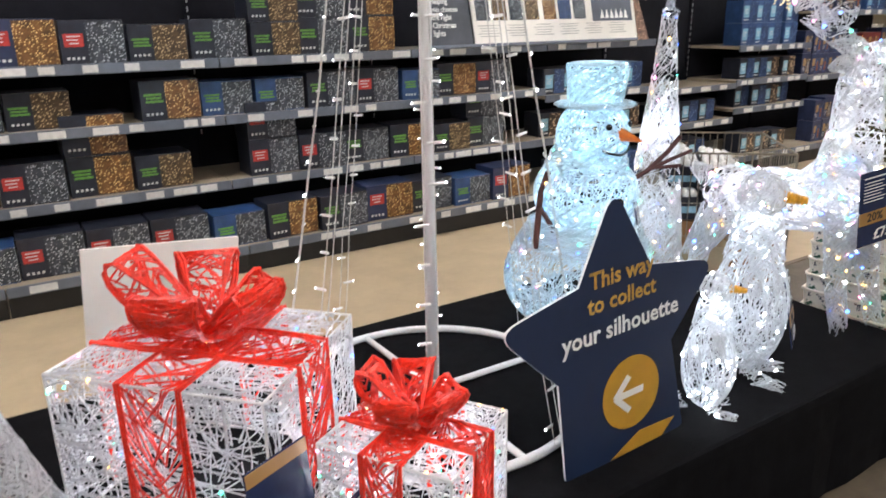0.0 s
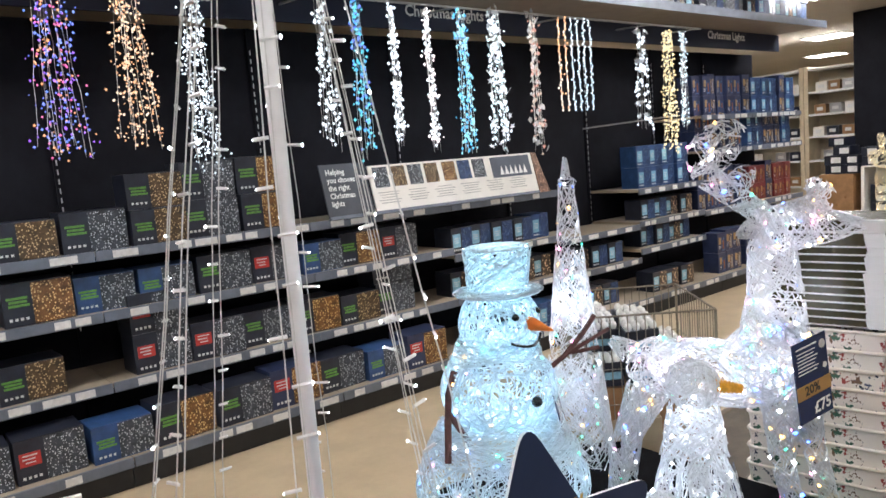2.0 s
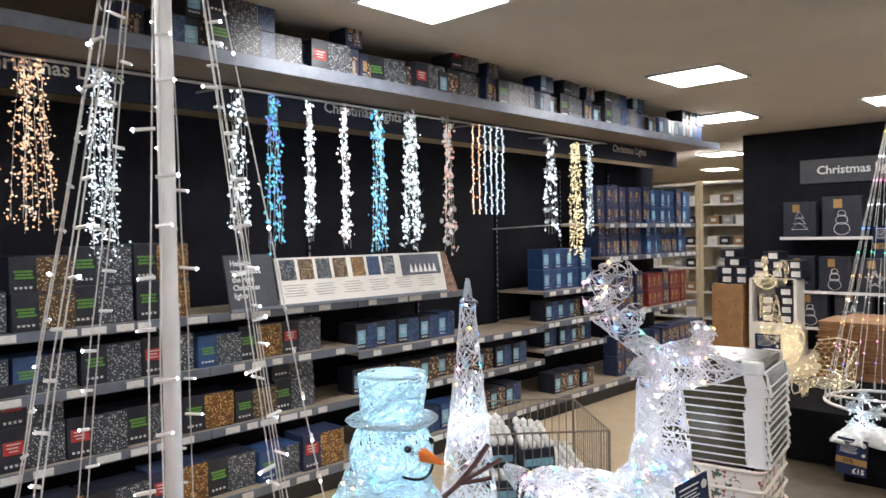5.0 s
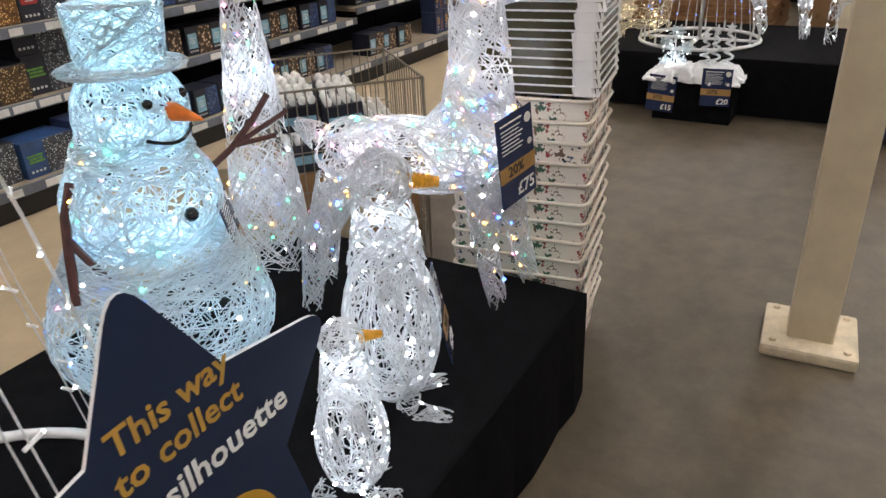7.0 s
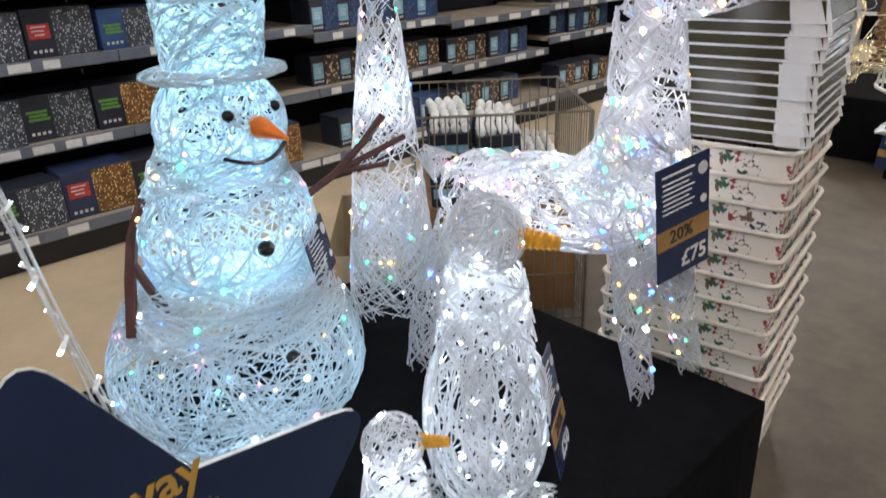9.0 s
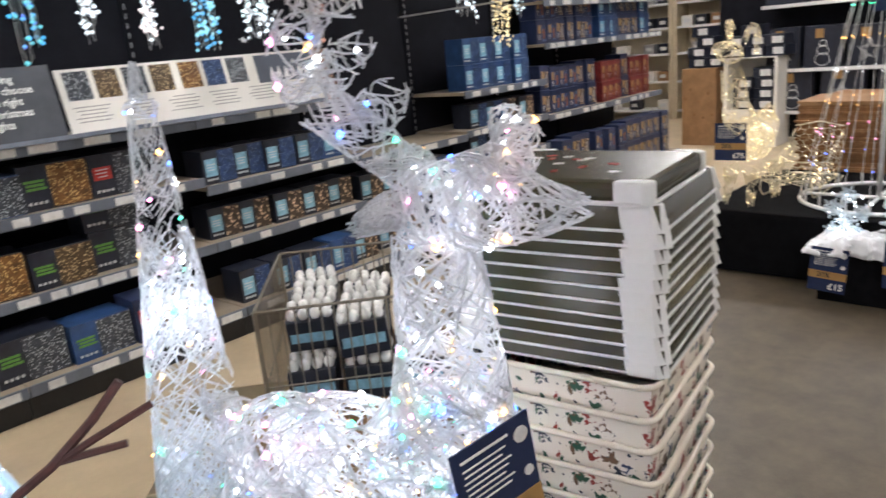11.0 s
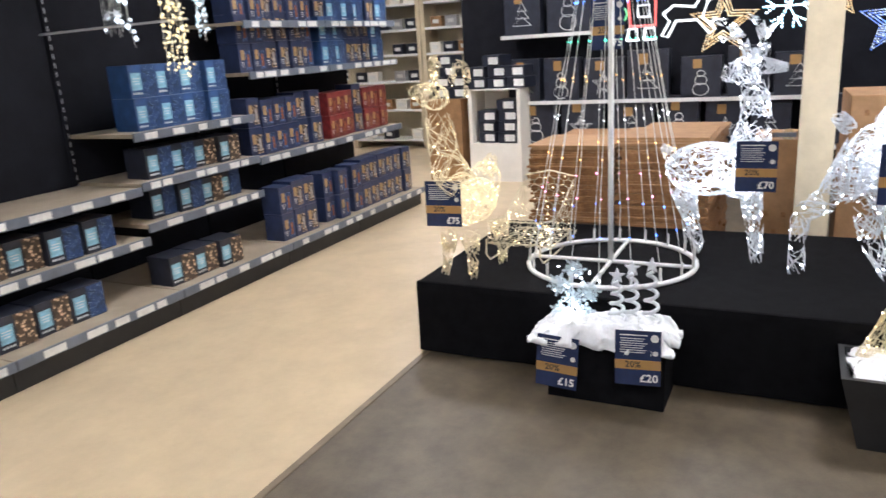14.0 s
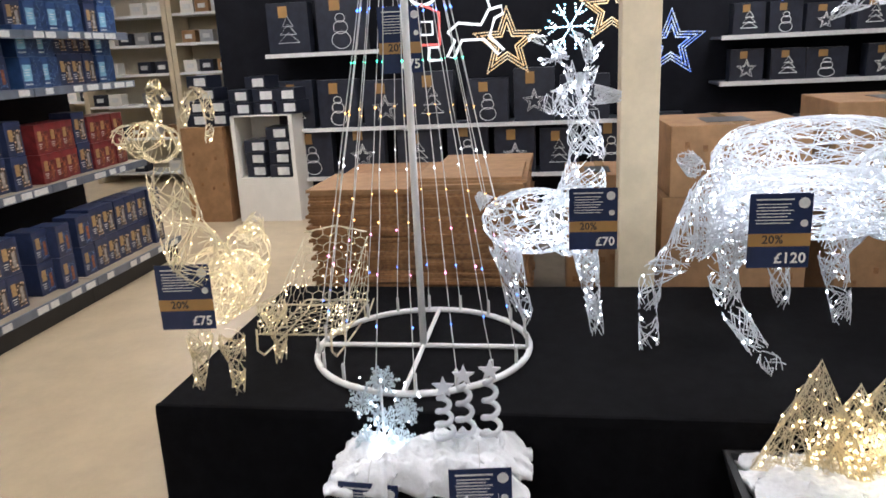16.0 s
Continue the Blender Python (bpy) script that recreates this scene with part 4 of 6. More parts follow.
def wire_gift(base, yaw, sx, sy, h, label, dens):
    th = thing("gift_box_figure", label, "gift box", "lit gift boxes", pose(*base, 0, 0, yaw))
    X, Y = sx / 2, sy / 2
    faces = [((-X, -Y, h), (sx, 0, 0), (0, sy, 0)), ((-X, -Y, 0), (sx, 0, 0), (0, 0, h)), ((X, -Y, 0), (0, sy, 0), (0, 0, h)), ((-X, Y, 0), (sx, 0, 0), (0, 0, h)), ((-X, -Y, 0), (0, sy, 0), (0, 0, h))]
    allp = []
    for o, a, c in faces:
        o, a, c = np.array(o), np.array(a), np.array(c)
        st = []
        for _ in range(int(dens * np.linalg.norm(a) * np.linalg.norm(c))):
            p = RNG.uniform(0, 1, 2)
            ang = RNG.choice([0, math.pi / 2, RNG.uniform(0, math.pi)]) + RNG.normal(0, 0.15)
            q = np.clip(p + 0.42 * np.array([math.cos(ang), math.sin(ang)]), 0, 1)
            mid = (p + q) / 2 + RNG.normal(0, 0.03, 2)
            st.append([o + a * t[0] + c * t[1] + np.cross(a, c) * RNG.normal(0, 0.01) for t in (p, (p + mid) / 2, np.clip(mid, 0, 1), q)])
        st = np.array(st)
        allp.append(st.reshape(-1, 3))
        part("panel", Geo().tubes(st, 0.0016), M_THREAD, th, "panel of clear wound thread")
    fr = Geo()
    for z in (0.003, h):
        fr.line([(-X, -Y, z), (X, -Y, z), (X, Y, z), (-X, Y, z), (-X, -Y, z)], 0.003, 5)
    for x, y in ((-X, -Y), (X, -Y), (X, Y), (-X, Y)):
        fr.line([(x, y, 0), (x, y, h)], 0.003, 5)
    part("frame", fr, M_WHITE, th)
    p = np.concatenate(allp)
    part("bulb", Geo().octas(p[RNG.integers(len(p), size=46)], RNG.uniform(0.003, 0.006, 46)), LED_M, th, "tiny coloured bulbs", kind="stuff")
    e = 0.004
    bw = 0.16 * (sx + sy) / 2
    for ax in (0, 1):
        L, W = (X, Y) if ax == 0 else (Y, X)
        path = [(-L - e, 0.01), (-L - e, h * 0.5), (-L - e, h + e), (-L * 0.5, h + e), (0, h + e * 1.5), (L * 0.5, h + e), (L + e, h + e), (L + e, h * 0.5), (L + e, 0.01)]
        c = [(u, 0, z) if ax == 0 else (0, u, z) for u, z in path]
        w = [(0, bw, 0) if ax == 0 else (bw, 0, 0)] * len(c)
        part("ribbon", ribbon(c, w, 0.0024, 190), M_RED, th, "red net ribbon")
    bow = None
    bs = (sx + sy) / 2 * 0.47
    for i, (a, up, ln) in enumerate(((0.5, 0.7, 1.0), (1.75, 0.9, 1.0), (3.3, 0.75, 1.05), (4.5, 0.65, 0.95), (5.6, 0.5, 0.9))):
        d = np.array([math.cos(a), math.sin(a), 0])
        side = np.array([-math.sin(a), math.cos(a), 0])
        cc, ww = [], []
        for u in np.linspace(0, 1, 13):
            s = math.sin(math.pi * u)
            rad = bs * ln * s ** 0.8 * 0.95
            lift = bs * (0.06 + up * (0.75 * s - 0.35 * math.cos(math.pi * u) * s * 1.2 + 0.12 * u))
            cc.append(d * rad * 0.85 + np.array([0, 0, h + 0.01 + lift]))
            ww.append(side * bs * (0.10 + 0.22 * s))
        ob = part("bow_loop", ribbon(cc, ww, 0.0025, 110), M_RED, th, "red net bow loop")
    part("knot", Geo().ball((0, 0, h + bs * 0.12), (bs * 0.12, bs * 0.12, bs * 0.12), 10), M_RED, th, "red ribbon knot")
    glow(th, (0, 0, h * 0.5), (0.92, 0.93, 1.0), 1.5 * sx / 0.42, 0.08)
    return th


wire_gift((0.379, 1.378, T1), 42, 0.41, 0.47, 0.342, "lit white wire gift box with large red bow", 1500)
wire_gift((0.65, 0.992, T1), 31, 0.253, 0.275, 0.242, "small lit white wire gift box with red bow", 2500)
pc = thing("product_card", "navy product card with copper band standing between the gift boxes", "price card", m=pose(0.40, 1.02, T1, -6, 0, 24))
part("card", Geo().box((0, 0, 0.125), (0.15, 0.004, 0.25)), M_TAG, pc, bevel=0.001)
part("band", Geo().box((0, -0.003, 0.235), (0.148, 0.002, 0.026)), M_BAND, pc, "copper band")
cd = solid("white_card_board", Geo().box((0, 0, 0), (0.41, 0.012, 0.40), pose(0.40, 1.93, T1 + 0.215, 0, 5, 0)), M_PAPER, "plain white card board standing behind the gift box", "board")
sk = thing("white_wire_tree", "lit white wire-wound cone tree, partly seen", "light tree", m=pose(-0.115, 1.29, T1))
wound("cone", [("l", (0, 0, 0.005), (0, 0, 0.14), 0.235, 0.17), ("l", (0, 0, 0.14), (0, 0, 0.5), 0.17, 0.05)], 800, M_THREAD, sk, 0.0017, lights=20, led=LED_W)
tag_card((0.50, 0.93, T1 + 0.11), 30, "", 0.2, 0.13, pct=False, tilt=-25)

# ---- star sign ----
st = thing("star_sign", "navy star-shaped sign pointing the way in ochre and white lettering", "sign", m=pose(1.157, 0.968, 0.66) @ pose(0, 0, 0, 0, -3, 0) @ pose(0, 0, 0, -3, 0, 0))
R0, pts = 0.345, []
for i in range(10):
    a = math.pi / 2 + i * math.pi / 5
    r = R0 if i % 2 == 0 else R0 * 0.53
    pts.append(Vector((r * math.cos(a), r * math.sin(a))))
# the two lower points run down to the platform as one foot
pts[4], pts[5], pts[6] = Vector((-0.165, -0.30)), Vector((0.03, -0.30)), Vector((0.215, -0.30))
outl = []
for i in range(10):
    p, q, n2 = pts[i], pts[i - 1], pts[(i + 1) % 10]
    if i % 2:
        outl.append(p)
        continue
    e = 0.06 if i not in (4, 6) else 0.012
    d1, d2 = (q - p).normalized() * e, (n2 - p).normalized() * e
    for u in np.linspace(0, 1, 7):
        outl.append((p + d1) * (1 - u) ** 2 + p * 2 * u * (1 - u) + (p + d2) * u ** 2)
up = pose(0, 0, 0, 90)
part("face", Geo().prism([(p.x, p.y) for p in outl], 0.0025, 0.0035, up), M_STAR, st, "navy printed face")
part("board", Geo().prism([(p.x, p.y) for p in outl], -0.004, 0.0023, up), M_EDGE, st, "white foam board")
lettering("lettering", "This way", 0.054, M_TEXTG, st, pose(0.018, -0.0045, 0.135, 90), "CENTER")
lettering("lettering", "to collect", 0.054, M_TEXTG, st, pose(0.018, -0.0045, 0.080, 90), "CENTER")
lettering("lettering", "your silhouette", 0.058, M_TEXTW, st, pose(0.018, -0.0045, 0.012, 90), "CENTER")
part("disc", Geo().lathe([(0.090, -0.0008), (0.090, 0.0008)], 40, pose(0.040, -0.0045, -0.145, 90)), M_GOLD, st, "ochre disc")
ag = Geo()
ag.box((0.034, -0.006, -0.145), (0.085, 0.0015, 0.016))
for sg in (-1, 1):
    ag.box((0.009, -0.006, -0.145 + sg * 0.021), (0.064, 0.0014, 0.016), pose(0.0, 0, 0) @ Matrix.Translation((0.009, -0.006, -0.145 + sg * 0.021)) @ pose(0, 0, 0, 0, -sg * 45, 0) @ Matrix.Translation((-0.009, 0.006, 0.145 - sg * 0.021)))
part("arrow", ag, M_TEXTW, st, "white arrow")
part("flash", Geo().prism([(-0.03, -0.298), (0.065, -0.255), (0.185, -0.262), (0.14, -0.298)], 0.0037, 0.005, up), M_GOLD, st, "ochre pointed flash")
part("stand", Geo().box((0.0, 0.03, -0.22), (0.05, 0.02, 0.22)), M_PLINTH, st)


# ---- tall string-light trees ----
def string_tree(base, ring_r, top, n, pole_r, led, label, stub=True, drops=False):
    th = thing("string_light_tree", label, "light tree", "string light trees", pose(*base))
    H = top - base[2]
    a = np.linspace(0, 2 * math.pi, 49)
    part("ring", Geo().tubes(np.stack([ring_r * np.cos(a), ring_r * np.sin(a), np.full(49, 0.012)], 1)[None], 0.0115, 8), M_WHITE, th, "white steel base ring", smooth=True)
    part("spoke", Geo().line([(-ring_r, 0, 0.013), (0, 0, 0.014), (ring_r, 0, 0.013)], 0.009, 8), M_WHITE, th)
    part("spoke", Geo().line([(0, -ring_r, 0.013), (0, 0, 0.0145), (0, ring_r, 0.013)], 0.009, 8), M_WHITE, th)
    part("pole", Geo().line([(0, 0, 0.01), (0, 0, H * 0.5), (0, 0, H)], pole_r, 12), M_WHITE, th, "white steel pole", smooth=True)
    for i in range(n):
        an = 2 * math.pi * (i + 0.3) / n
        p0 = np.array([ring_r * math.cos(an), ring_r * math.sin(an), 0.02])
        p1 = np.array([0.012 * math.cos(an), 0.012 * math.sin(an), H - 0.03])
        u = np.linspace(0, 1, 12)[:, None]
        line = p0 * (1 - u) + p1 * u + np.concatenate([RNG.normal(0, 0.003, (12, 2)), np.zeros((12, 1))], 1) * (1 - u)
        gap = np.array([-math.sin(an), math.cos(an), 0.0]) * (0.014 if stub else 0.0) * (1 - u * 0.8)
        so = part("string", Geo().tubes(np.stack([line - gap, line + gap]) if stub else line[None], 0.0017, 4), M_CABLE, th, "thin pale cable")
        m = int(H / (0.085 if stub else 0.16))
        uu = np.linspace(0.02, 0.97, m)[:, None]
        pos = p0 * (1 - uu) + p1 * uu
        if stub:
            sd = RNG.choice([-1, 1], m) * RNG.uniform(0.7, 1.2, m)
            tn = np.array([-math.sin(an), math.cos(an), 0.1])
            tips = pos + tn * sd[:, None] * 0.031
            part("socket", Geo().tubes(np.stack([pos, (pos + tips) / 2, tips], 1), 0.0036, 5), M_WHITE, so, "white bulb sockets", kind="stuff")
            part("bulb", Geo().octas(tips, RNG.uniform(0.0026, 0.0046, m)), led, so, "lit bulbs", kind="stuff")
        else:
            part("bulb", Geo().octas(pos, RNG.uniform(0.003, 0.0055, m)), led, so, "lit bulbs", kind="stuff")
        if drops:
            q = p0 * 0.98
            part("drop", Geo().tubes(np.array([[q + (0, 0, 0.06), q + (0, 0, 0.0)]]), 0.006, 6), M_CABLE, so, "clear tube end")
    return th


string_tree((0.975, 1.455, T1), 0.405, 2.62, 8, 0.016, LED_W, "tall white string-light tree on a steel ring base", True)
string_tree((6.03, 1.345, T1), 0.395, 2.32, 18, 0.013, LED_M, "string-light tree with coloured bulbs on a steel ring base", False, True)

# ---- crate stack beside the near platform ----
def motif_print(name, ground, scale, size):
    """Small ragged motifs in several inks, scattered on a plain ground."""
    m = mat(name, ground, 0.4, var=0)
    nt = m.node_tree
    b = nt.nodes["Principled BSDF"]
    tc = nt.nodes.new("ShaderNodeTexCoord")
    warp = nt.nodes.new("ShaderNodeTexNoise")
    warp.inputs["Scale"].default_value = scale * 3
    add = nt.nodes.new("ShaderNodeMixRGB")
    add.blend_type = "LINEAR_LIGHT"
    add.inputs[0].default_value = 0.022
    vo = nt.nodes.new("ShaderNodeTexVoronoi")
    vo.inputs["Scale"].default_value = scale
    vo.inputs["Randomness"].default_value = 0.6
    less = nt.nodes.new("ShaderNodeMath")
    less.operation = "LESS_THAN"
    less.inputs[1].default_value = size
    ink = nt.nodes.new("ShaderNodeValToRGB")
    ink.color_ramp.interpolation = "CONSTANT"
    stops = ((0.0, (0.02, 0.03, 0.06)), (0.34, (0.03, 0.10, 0.06)), (0.48, (0.30, 0.04, 0.03)), (0.60, (0.16, 0.09, 0.05)), (0.72, (0.03, 0.05, 0.12)))
    for i, (p, c) in enumerate(stops):
        e = ink.color_ramp.elements[i] if i < 2 else ink.color_ramp.elements.new(p)
        e.position, e.color = p, (*c, 1)
    mix = nt.nodes.new("ShaderNodeMixRGB")
    mix.inputs[1].default_value = (*ground, 1)
    nt.links.new(tc.outputs["Object"], warp.inputs["Vector"])
    nt.links.new(tc.outputs["Object"], add.inputs[1])
    nt.links.new(warp.outputs["Color"], add.inputs[2])
    nt.links.new(add.outputs["Color"], vo.inputs["Vector"])
    nt.links.new(vo.outputs["Distance"], less.inputs[0])
    nt.links.new(vo.outputs["Color"], ink.inputs["Fac"])
    nt.links.new(less.outputs["Value"], mix.inputs[0])
    nt.links.new(ink.outputs["Color"], mix.inputs[2])
    nt.links.new(mix.outputs["Color"], b.inputs["Base Color"])
    return m


S_LEAF = motif_print("motif_printed_ivory", (0.78, 0.72, 0.64), 30, 0.41)


def frustum(w0, d0, w1, d1, z0, z1, t=0.003):
    """Open tapered walls, bottom size first."""
    def loop(w, d, z):
        return [(-w / 2, -d / 2, z), (w / 2, -d / 2, z), (w / 2, d / 2, z), (-w / 2, d / 2, z)]
    vs = loop(w0, d0, z0) + loop(w1, d1, z1) + loop(w1 - 2 * t, d1 - 2 * t, z1) + loop(w0 - 2 * t, d0 - 2 * t, z0)
    fs = []
    for r in range(4):
        for j in range(4):
            fs.append((r * 4 + j, r * 4 + (j + 1) % 4, ((r + 1) % 4) * 4 + (j + 1) % 4, ((r + 1) % 4) * 4 + j))
    return Geo().add(vs, fs)


CW, CDP, SX, SY, SROT = 0.355, 0.385, 2.634, 1.116, 9.0


def rim(w, d, z, r):
    c, s = 0.025, []
    for sx, sy, a0 in ((1, 1, 0), (-1, 1, 90), (-1, -1, 180), (1, -1, 270)):
        for a in (0, 30, 60, 90):
            t = radians(a0 + a)
            s.append((sx * (w / 2 - c) + c * math.cos(t), sy * (d / 2 - c) + c * math.sin(t), z))
    s.append(s[0])
    return Geo().line(s, r, 5)


tub = thing("storage_tub", "ivory plastic tub printed with small festive motifs, nested in a stack", "storage tub", "stacked tubs", pose(SX, SY, 0.0, 0, 0, SROT))
part("wall", frustum(CW - 0.035, CDP - 0.035, CW, CDP, 0.0, 0.17), S_LEAF, tub, "motif-printed side")
part("rim", rim(CW + 0.012, CDP + 0.012, 0.17, 0.006), M_TUB, tub, "rolled ivory rim", smooth=True)
part("base", Geo().box((0, 0, 0.003), (CW - 0.045, CDP - 0.045, 0.004)), M_TUB, tub)
for i in range(1, 13):
    copy_thing(tub, pose(SX + RNG.normal(0, 0.002), SY + RNG.normal(0, 0.002), i * 0.058, 0, 0, SROT + RNG.normal(0, 0.5)))
CW, CDP, SX, SY = 0.340, 0.388, 2.646, 1.104
STACK, PITCH = 0.8715, 0.0235
crate = thing("storage_crate", "dark olive crate with white rim and corners, upturned in a stack", "storage crate", "stacked crates", pose(SX, SY, STACK, 0, 0, SROT))
part("wall", frustum(CW - 0.006, CDP - 0.006, CW - 0.020, CDP - 0.020, 0.0, 0.042), M_CRATE, crate, "dark olive side")
part("rim", rim(CW - 0.002, CDP - 0.002, 0.003, 0.0027), M_WHITE, crate, "white rim", smooth=True)
part("base", Geo().box((0, 0, 0.040), (CW - 0.028, CDP - 0.028, 0.004)), M_CRATE, crate)
for sx in (-1, 1):
    for sy in (-1, 1):
        cg = Geo()
        for z0, z1, e0, e1 in ((0.0018, 0.0425, -0.0045, 0.0065),):
            o = [(0.0, -0.062), (0.0, -0.016), (-0.014, 0.0), (-0.020, 0.0)]
            vs = [(sx * ((CW / 2 - e) + px), sy * ((CDP / 2 - e) + py), z) for z, e in ((z0, e0), (z1, e1)) for px, py in o]
            vs += [(v[0] - sx * 0.006, v[1] - sy * 0.006, v[2]) for v in vs]
            cg.add(vs, [(0, 1, 5, 4), (1, 2, 6, 5), (2, 3, 7, 6), (8, 12, 13, 9), (9, 13, 14, 10), (10, 14, 15, 11), (4, 5, 13, 12), (5, 6, 14, 13), (6, 7, 15, 14), (0, 8, 9, 1), (1, 9, 10, 2), (2, 10, 11, 3), (0, 4, 12, 8), (3, 11, 15, 7)])
        part("corner_cap", cg, M_WHITE, crate, "white plastic corner")
for i in range(1, 11):
    copy_thing(crate, pose(SX + RNG.normal(0, 0.0015), SY + RNG.normal(0, 0.0015), STACK + i * PITCH, 0, 0, SROT + RNG.normal(0, 0.4)))
CW, CDP = 0.290, 0.345
lid = thing("crate_lid", "dark olive crate lid printed with snowflakes and red shapes", "crate lid", m=pose(2.622, 1.094, STACK + 10 * PITCH + 0.043, 0, 0, SROT - 1))
part("panel", Geo().box((0, 0, 0.0182), (CW - 0.006, CDP - 0.006, 0.036)), M_CRATE, lid, bevel=0.012)
part("rim", rim(CW + 0.002, CDP + 0.002, 0.003, 0.004), M_WHITE, lid, "white rim")
for sx in (-1, 1):
    for sy in (-1, 1):
        o = [(0.003, -0.058), (0.003, -0.012), (-0.010, 0.003), (-0.022, 0.003), (-0.024, -0.020), (-0.016, -0.056)]
        o = [(sx * (CW / 2 + px), sy * (CDP / 2 + py)) for px, py in o]
        part("corner_cap", Geo().prism(o if sx * sy > 0 else o[::-1], 0.002, 0.0372), M_WHITE, lid, "white plastic corner", bevel=0.005)
for i in range(14):
    a, px, py = RNG.uniform(0, 6.28), RNG.uniform(-0.075, 0.075), RNG.uniform(-0.11, 0.11)
    g = Geo()
    if i % 2:
        for k in range(3):
            g.box((px, py, 0.0366), (0.021, 0.0024, 0.001), Matrix.Translation((px, py, 0)) @ pose(0, 0, 0, 0, 0, k * 60 + i * 9) @ Matrix.Translation((-px, -py, 0)))
        part("snowflake_print", g, M_TEXTW, lid)
    else:
        g.box((px, py, 0.0366), (0.018, 0.009, 0.001), Matrix.Translation((px, py, 0)) @ pose(0, 0, 0, 0, 0, i * 31) @ Matrix.Translation((-px, -py, 0)))
        part("red_print", g, M_REDL, lid)

# ---- wire dump bin ----
wb = thing("wire_bin", "wire dump bin filled with boxed white bulb strings", "wire basket", m=pose(2.50, 2.04, 0, 0, 0, -42))
BW, BD, BH = 0.56, 0.58, 0.77
WIRE_V = Geo().line([(0, 0, 0.05), (0, 0, BH)], 0.0022, 4).mesh("upright_wire", M_WIREB)
for f, (ox, oy, dx, dy, ln) in enumerate(((0, 0, 1, 0, BW), (0, BD, 1, 0, BW), (0, 0, 0, 1, BD), (BW, 0, 0, 1, BD))):
    for i in range(1, 16):
        o = part("upright_wire", WIRE_V, None, wb)
        o.location = (ox + dx * ln * i / 16, oy + dy * ln * i / 16, 0)
    for z in (0.05, 0.22, 0.40, 0.55, BH):
        part("cross_wire", Geo().line([(ox, oy, z), (ox + dx * ln, oy + dy * ln, z)], 0.0045 if z in (0.05, BH) else 0.0025, 5), M_WIREB, wb)
for x, y in ((0, 0), (BW, 0), (0, BD), (BW, BD)):
    part("leg", Geo().line([(x, y, 0), (x, y, BH)], 0.006, 6), M_WIREB, wb)
part("liner", frustum(BW - 0.03, BD - 0.03, BW - 0.03, BD - 0.03, 0.06, 0.44).box((0, 0, 0.065), (BW - 0.04, BD - 0.04, 0.006)), mat("tan_liner", (0.46, 0.36, 0.22), 0.7, var=0.1), wb, "tan cardboard liner")
wb.children[-1].location = (BW / 2, BD / 2, 0)
M_BULB = mat("frosted_bulb", (0.80, 0.79, 0.76), 0.25, var=0.05)
pk = thing("bulb_pack", "dark carton tray holding white frosted festoon bulbs", "bulb pack", "bulb packs", Matrix.Identity(4))
part("tray", Geo().box((0, 0, 0.05), (0.138, 0.092, 0.10)), M_BOXK, pk, bevel=0.004)
part("band", Geo().box((0, -0.0475, 0.045), (0.12, 0.002, 0.03)), M_CYANL, pk)
for i in range(4):
    for j in range(2):
        part("bulb", Geo().ball((-0.051 + i * 0.034, -0.025 + j * 0.05, 0.112), (0.0165, 0.0165, 0.02), 8), M_BULB, pk, "white frosted bulb", smooth=True)
wm = wb.matrix_world.copy()
wm = pose(2.50, 2.04, 0, 0, 0, -42)
first = True
for lay in range(2):
    for i in range(3):
        for j in range(5):
            if lay == 1 and RNG.uniform() < 0.35:
                continue
            m = wm @ pose(0.125 + i * 0.155, 0.085 + j * 0.102, 0.46 + lay * 0.135, RNG.normal(0, 3), RNG.normal(0, 3), RNG.normal(0, 6))
            if first:
                pk.matrix_world, first = m, False
            else:
                copy_thing(pk, m)
lb = thing("bin_cartons", "tan cardboard filler box inside the wire bin", "box", m=wm)
part("box", Geo().box((BW / 2, BD / 2, 0.265), (BW - 0.06, BD - 0.06, 0.39)), M_CARD, lb)

# ---- columns ----
def column(x, y, s, plate, label, yaw=0.0):
    th = thing("column", label, "column", "steel columns", pose(x, y, 0, 0, 0, yaw))
    part("shaft", Geo().box((0, 0, CEILING / 2), (s, s, CEILING - 0.004)), M_CREAM, th, bevel=0.006)
    if plate:
        g = Geo().box((0, 0, 0.022), (plate, plate, 0.044))
        part("base_plate", g, M_CHIP, th, "chipped cream base", bevel=0.012)
        for sx in (-1, 1):
            for sy in (-1, 1):
                part("bolt", Geo().lathe([(0.012, 0.044), (0.012, 0.054)], 6, pose(sx * plate * 0.38, sy * plate * 0.38, 0)), M_CHIP, th)


column(3.012, 0.295, 0.135, 0.28, "cream painted square steel column with chipped base", 4)
column(6.99, 0.48, 0.17, 0, "cream painted square steel column", 0)

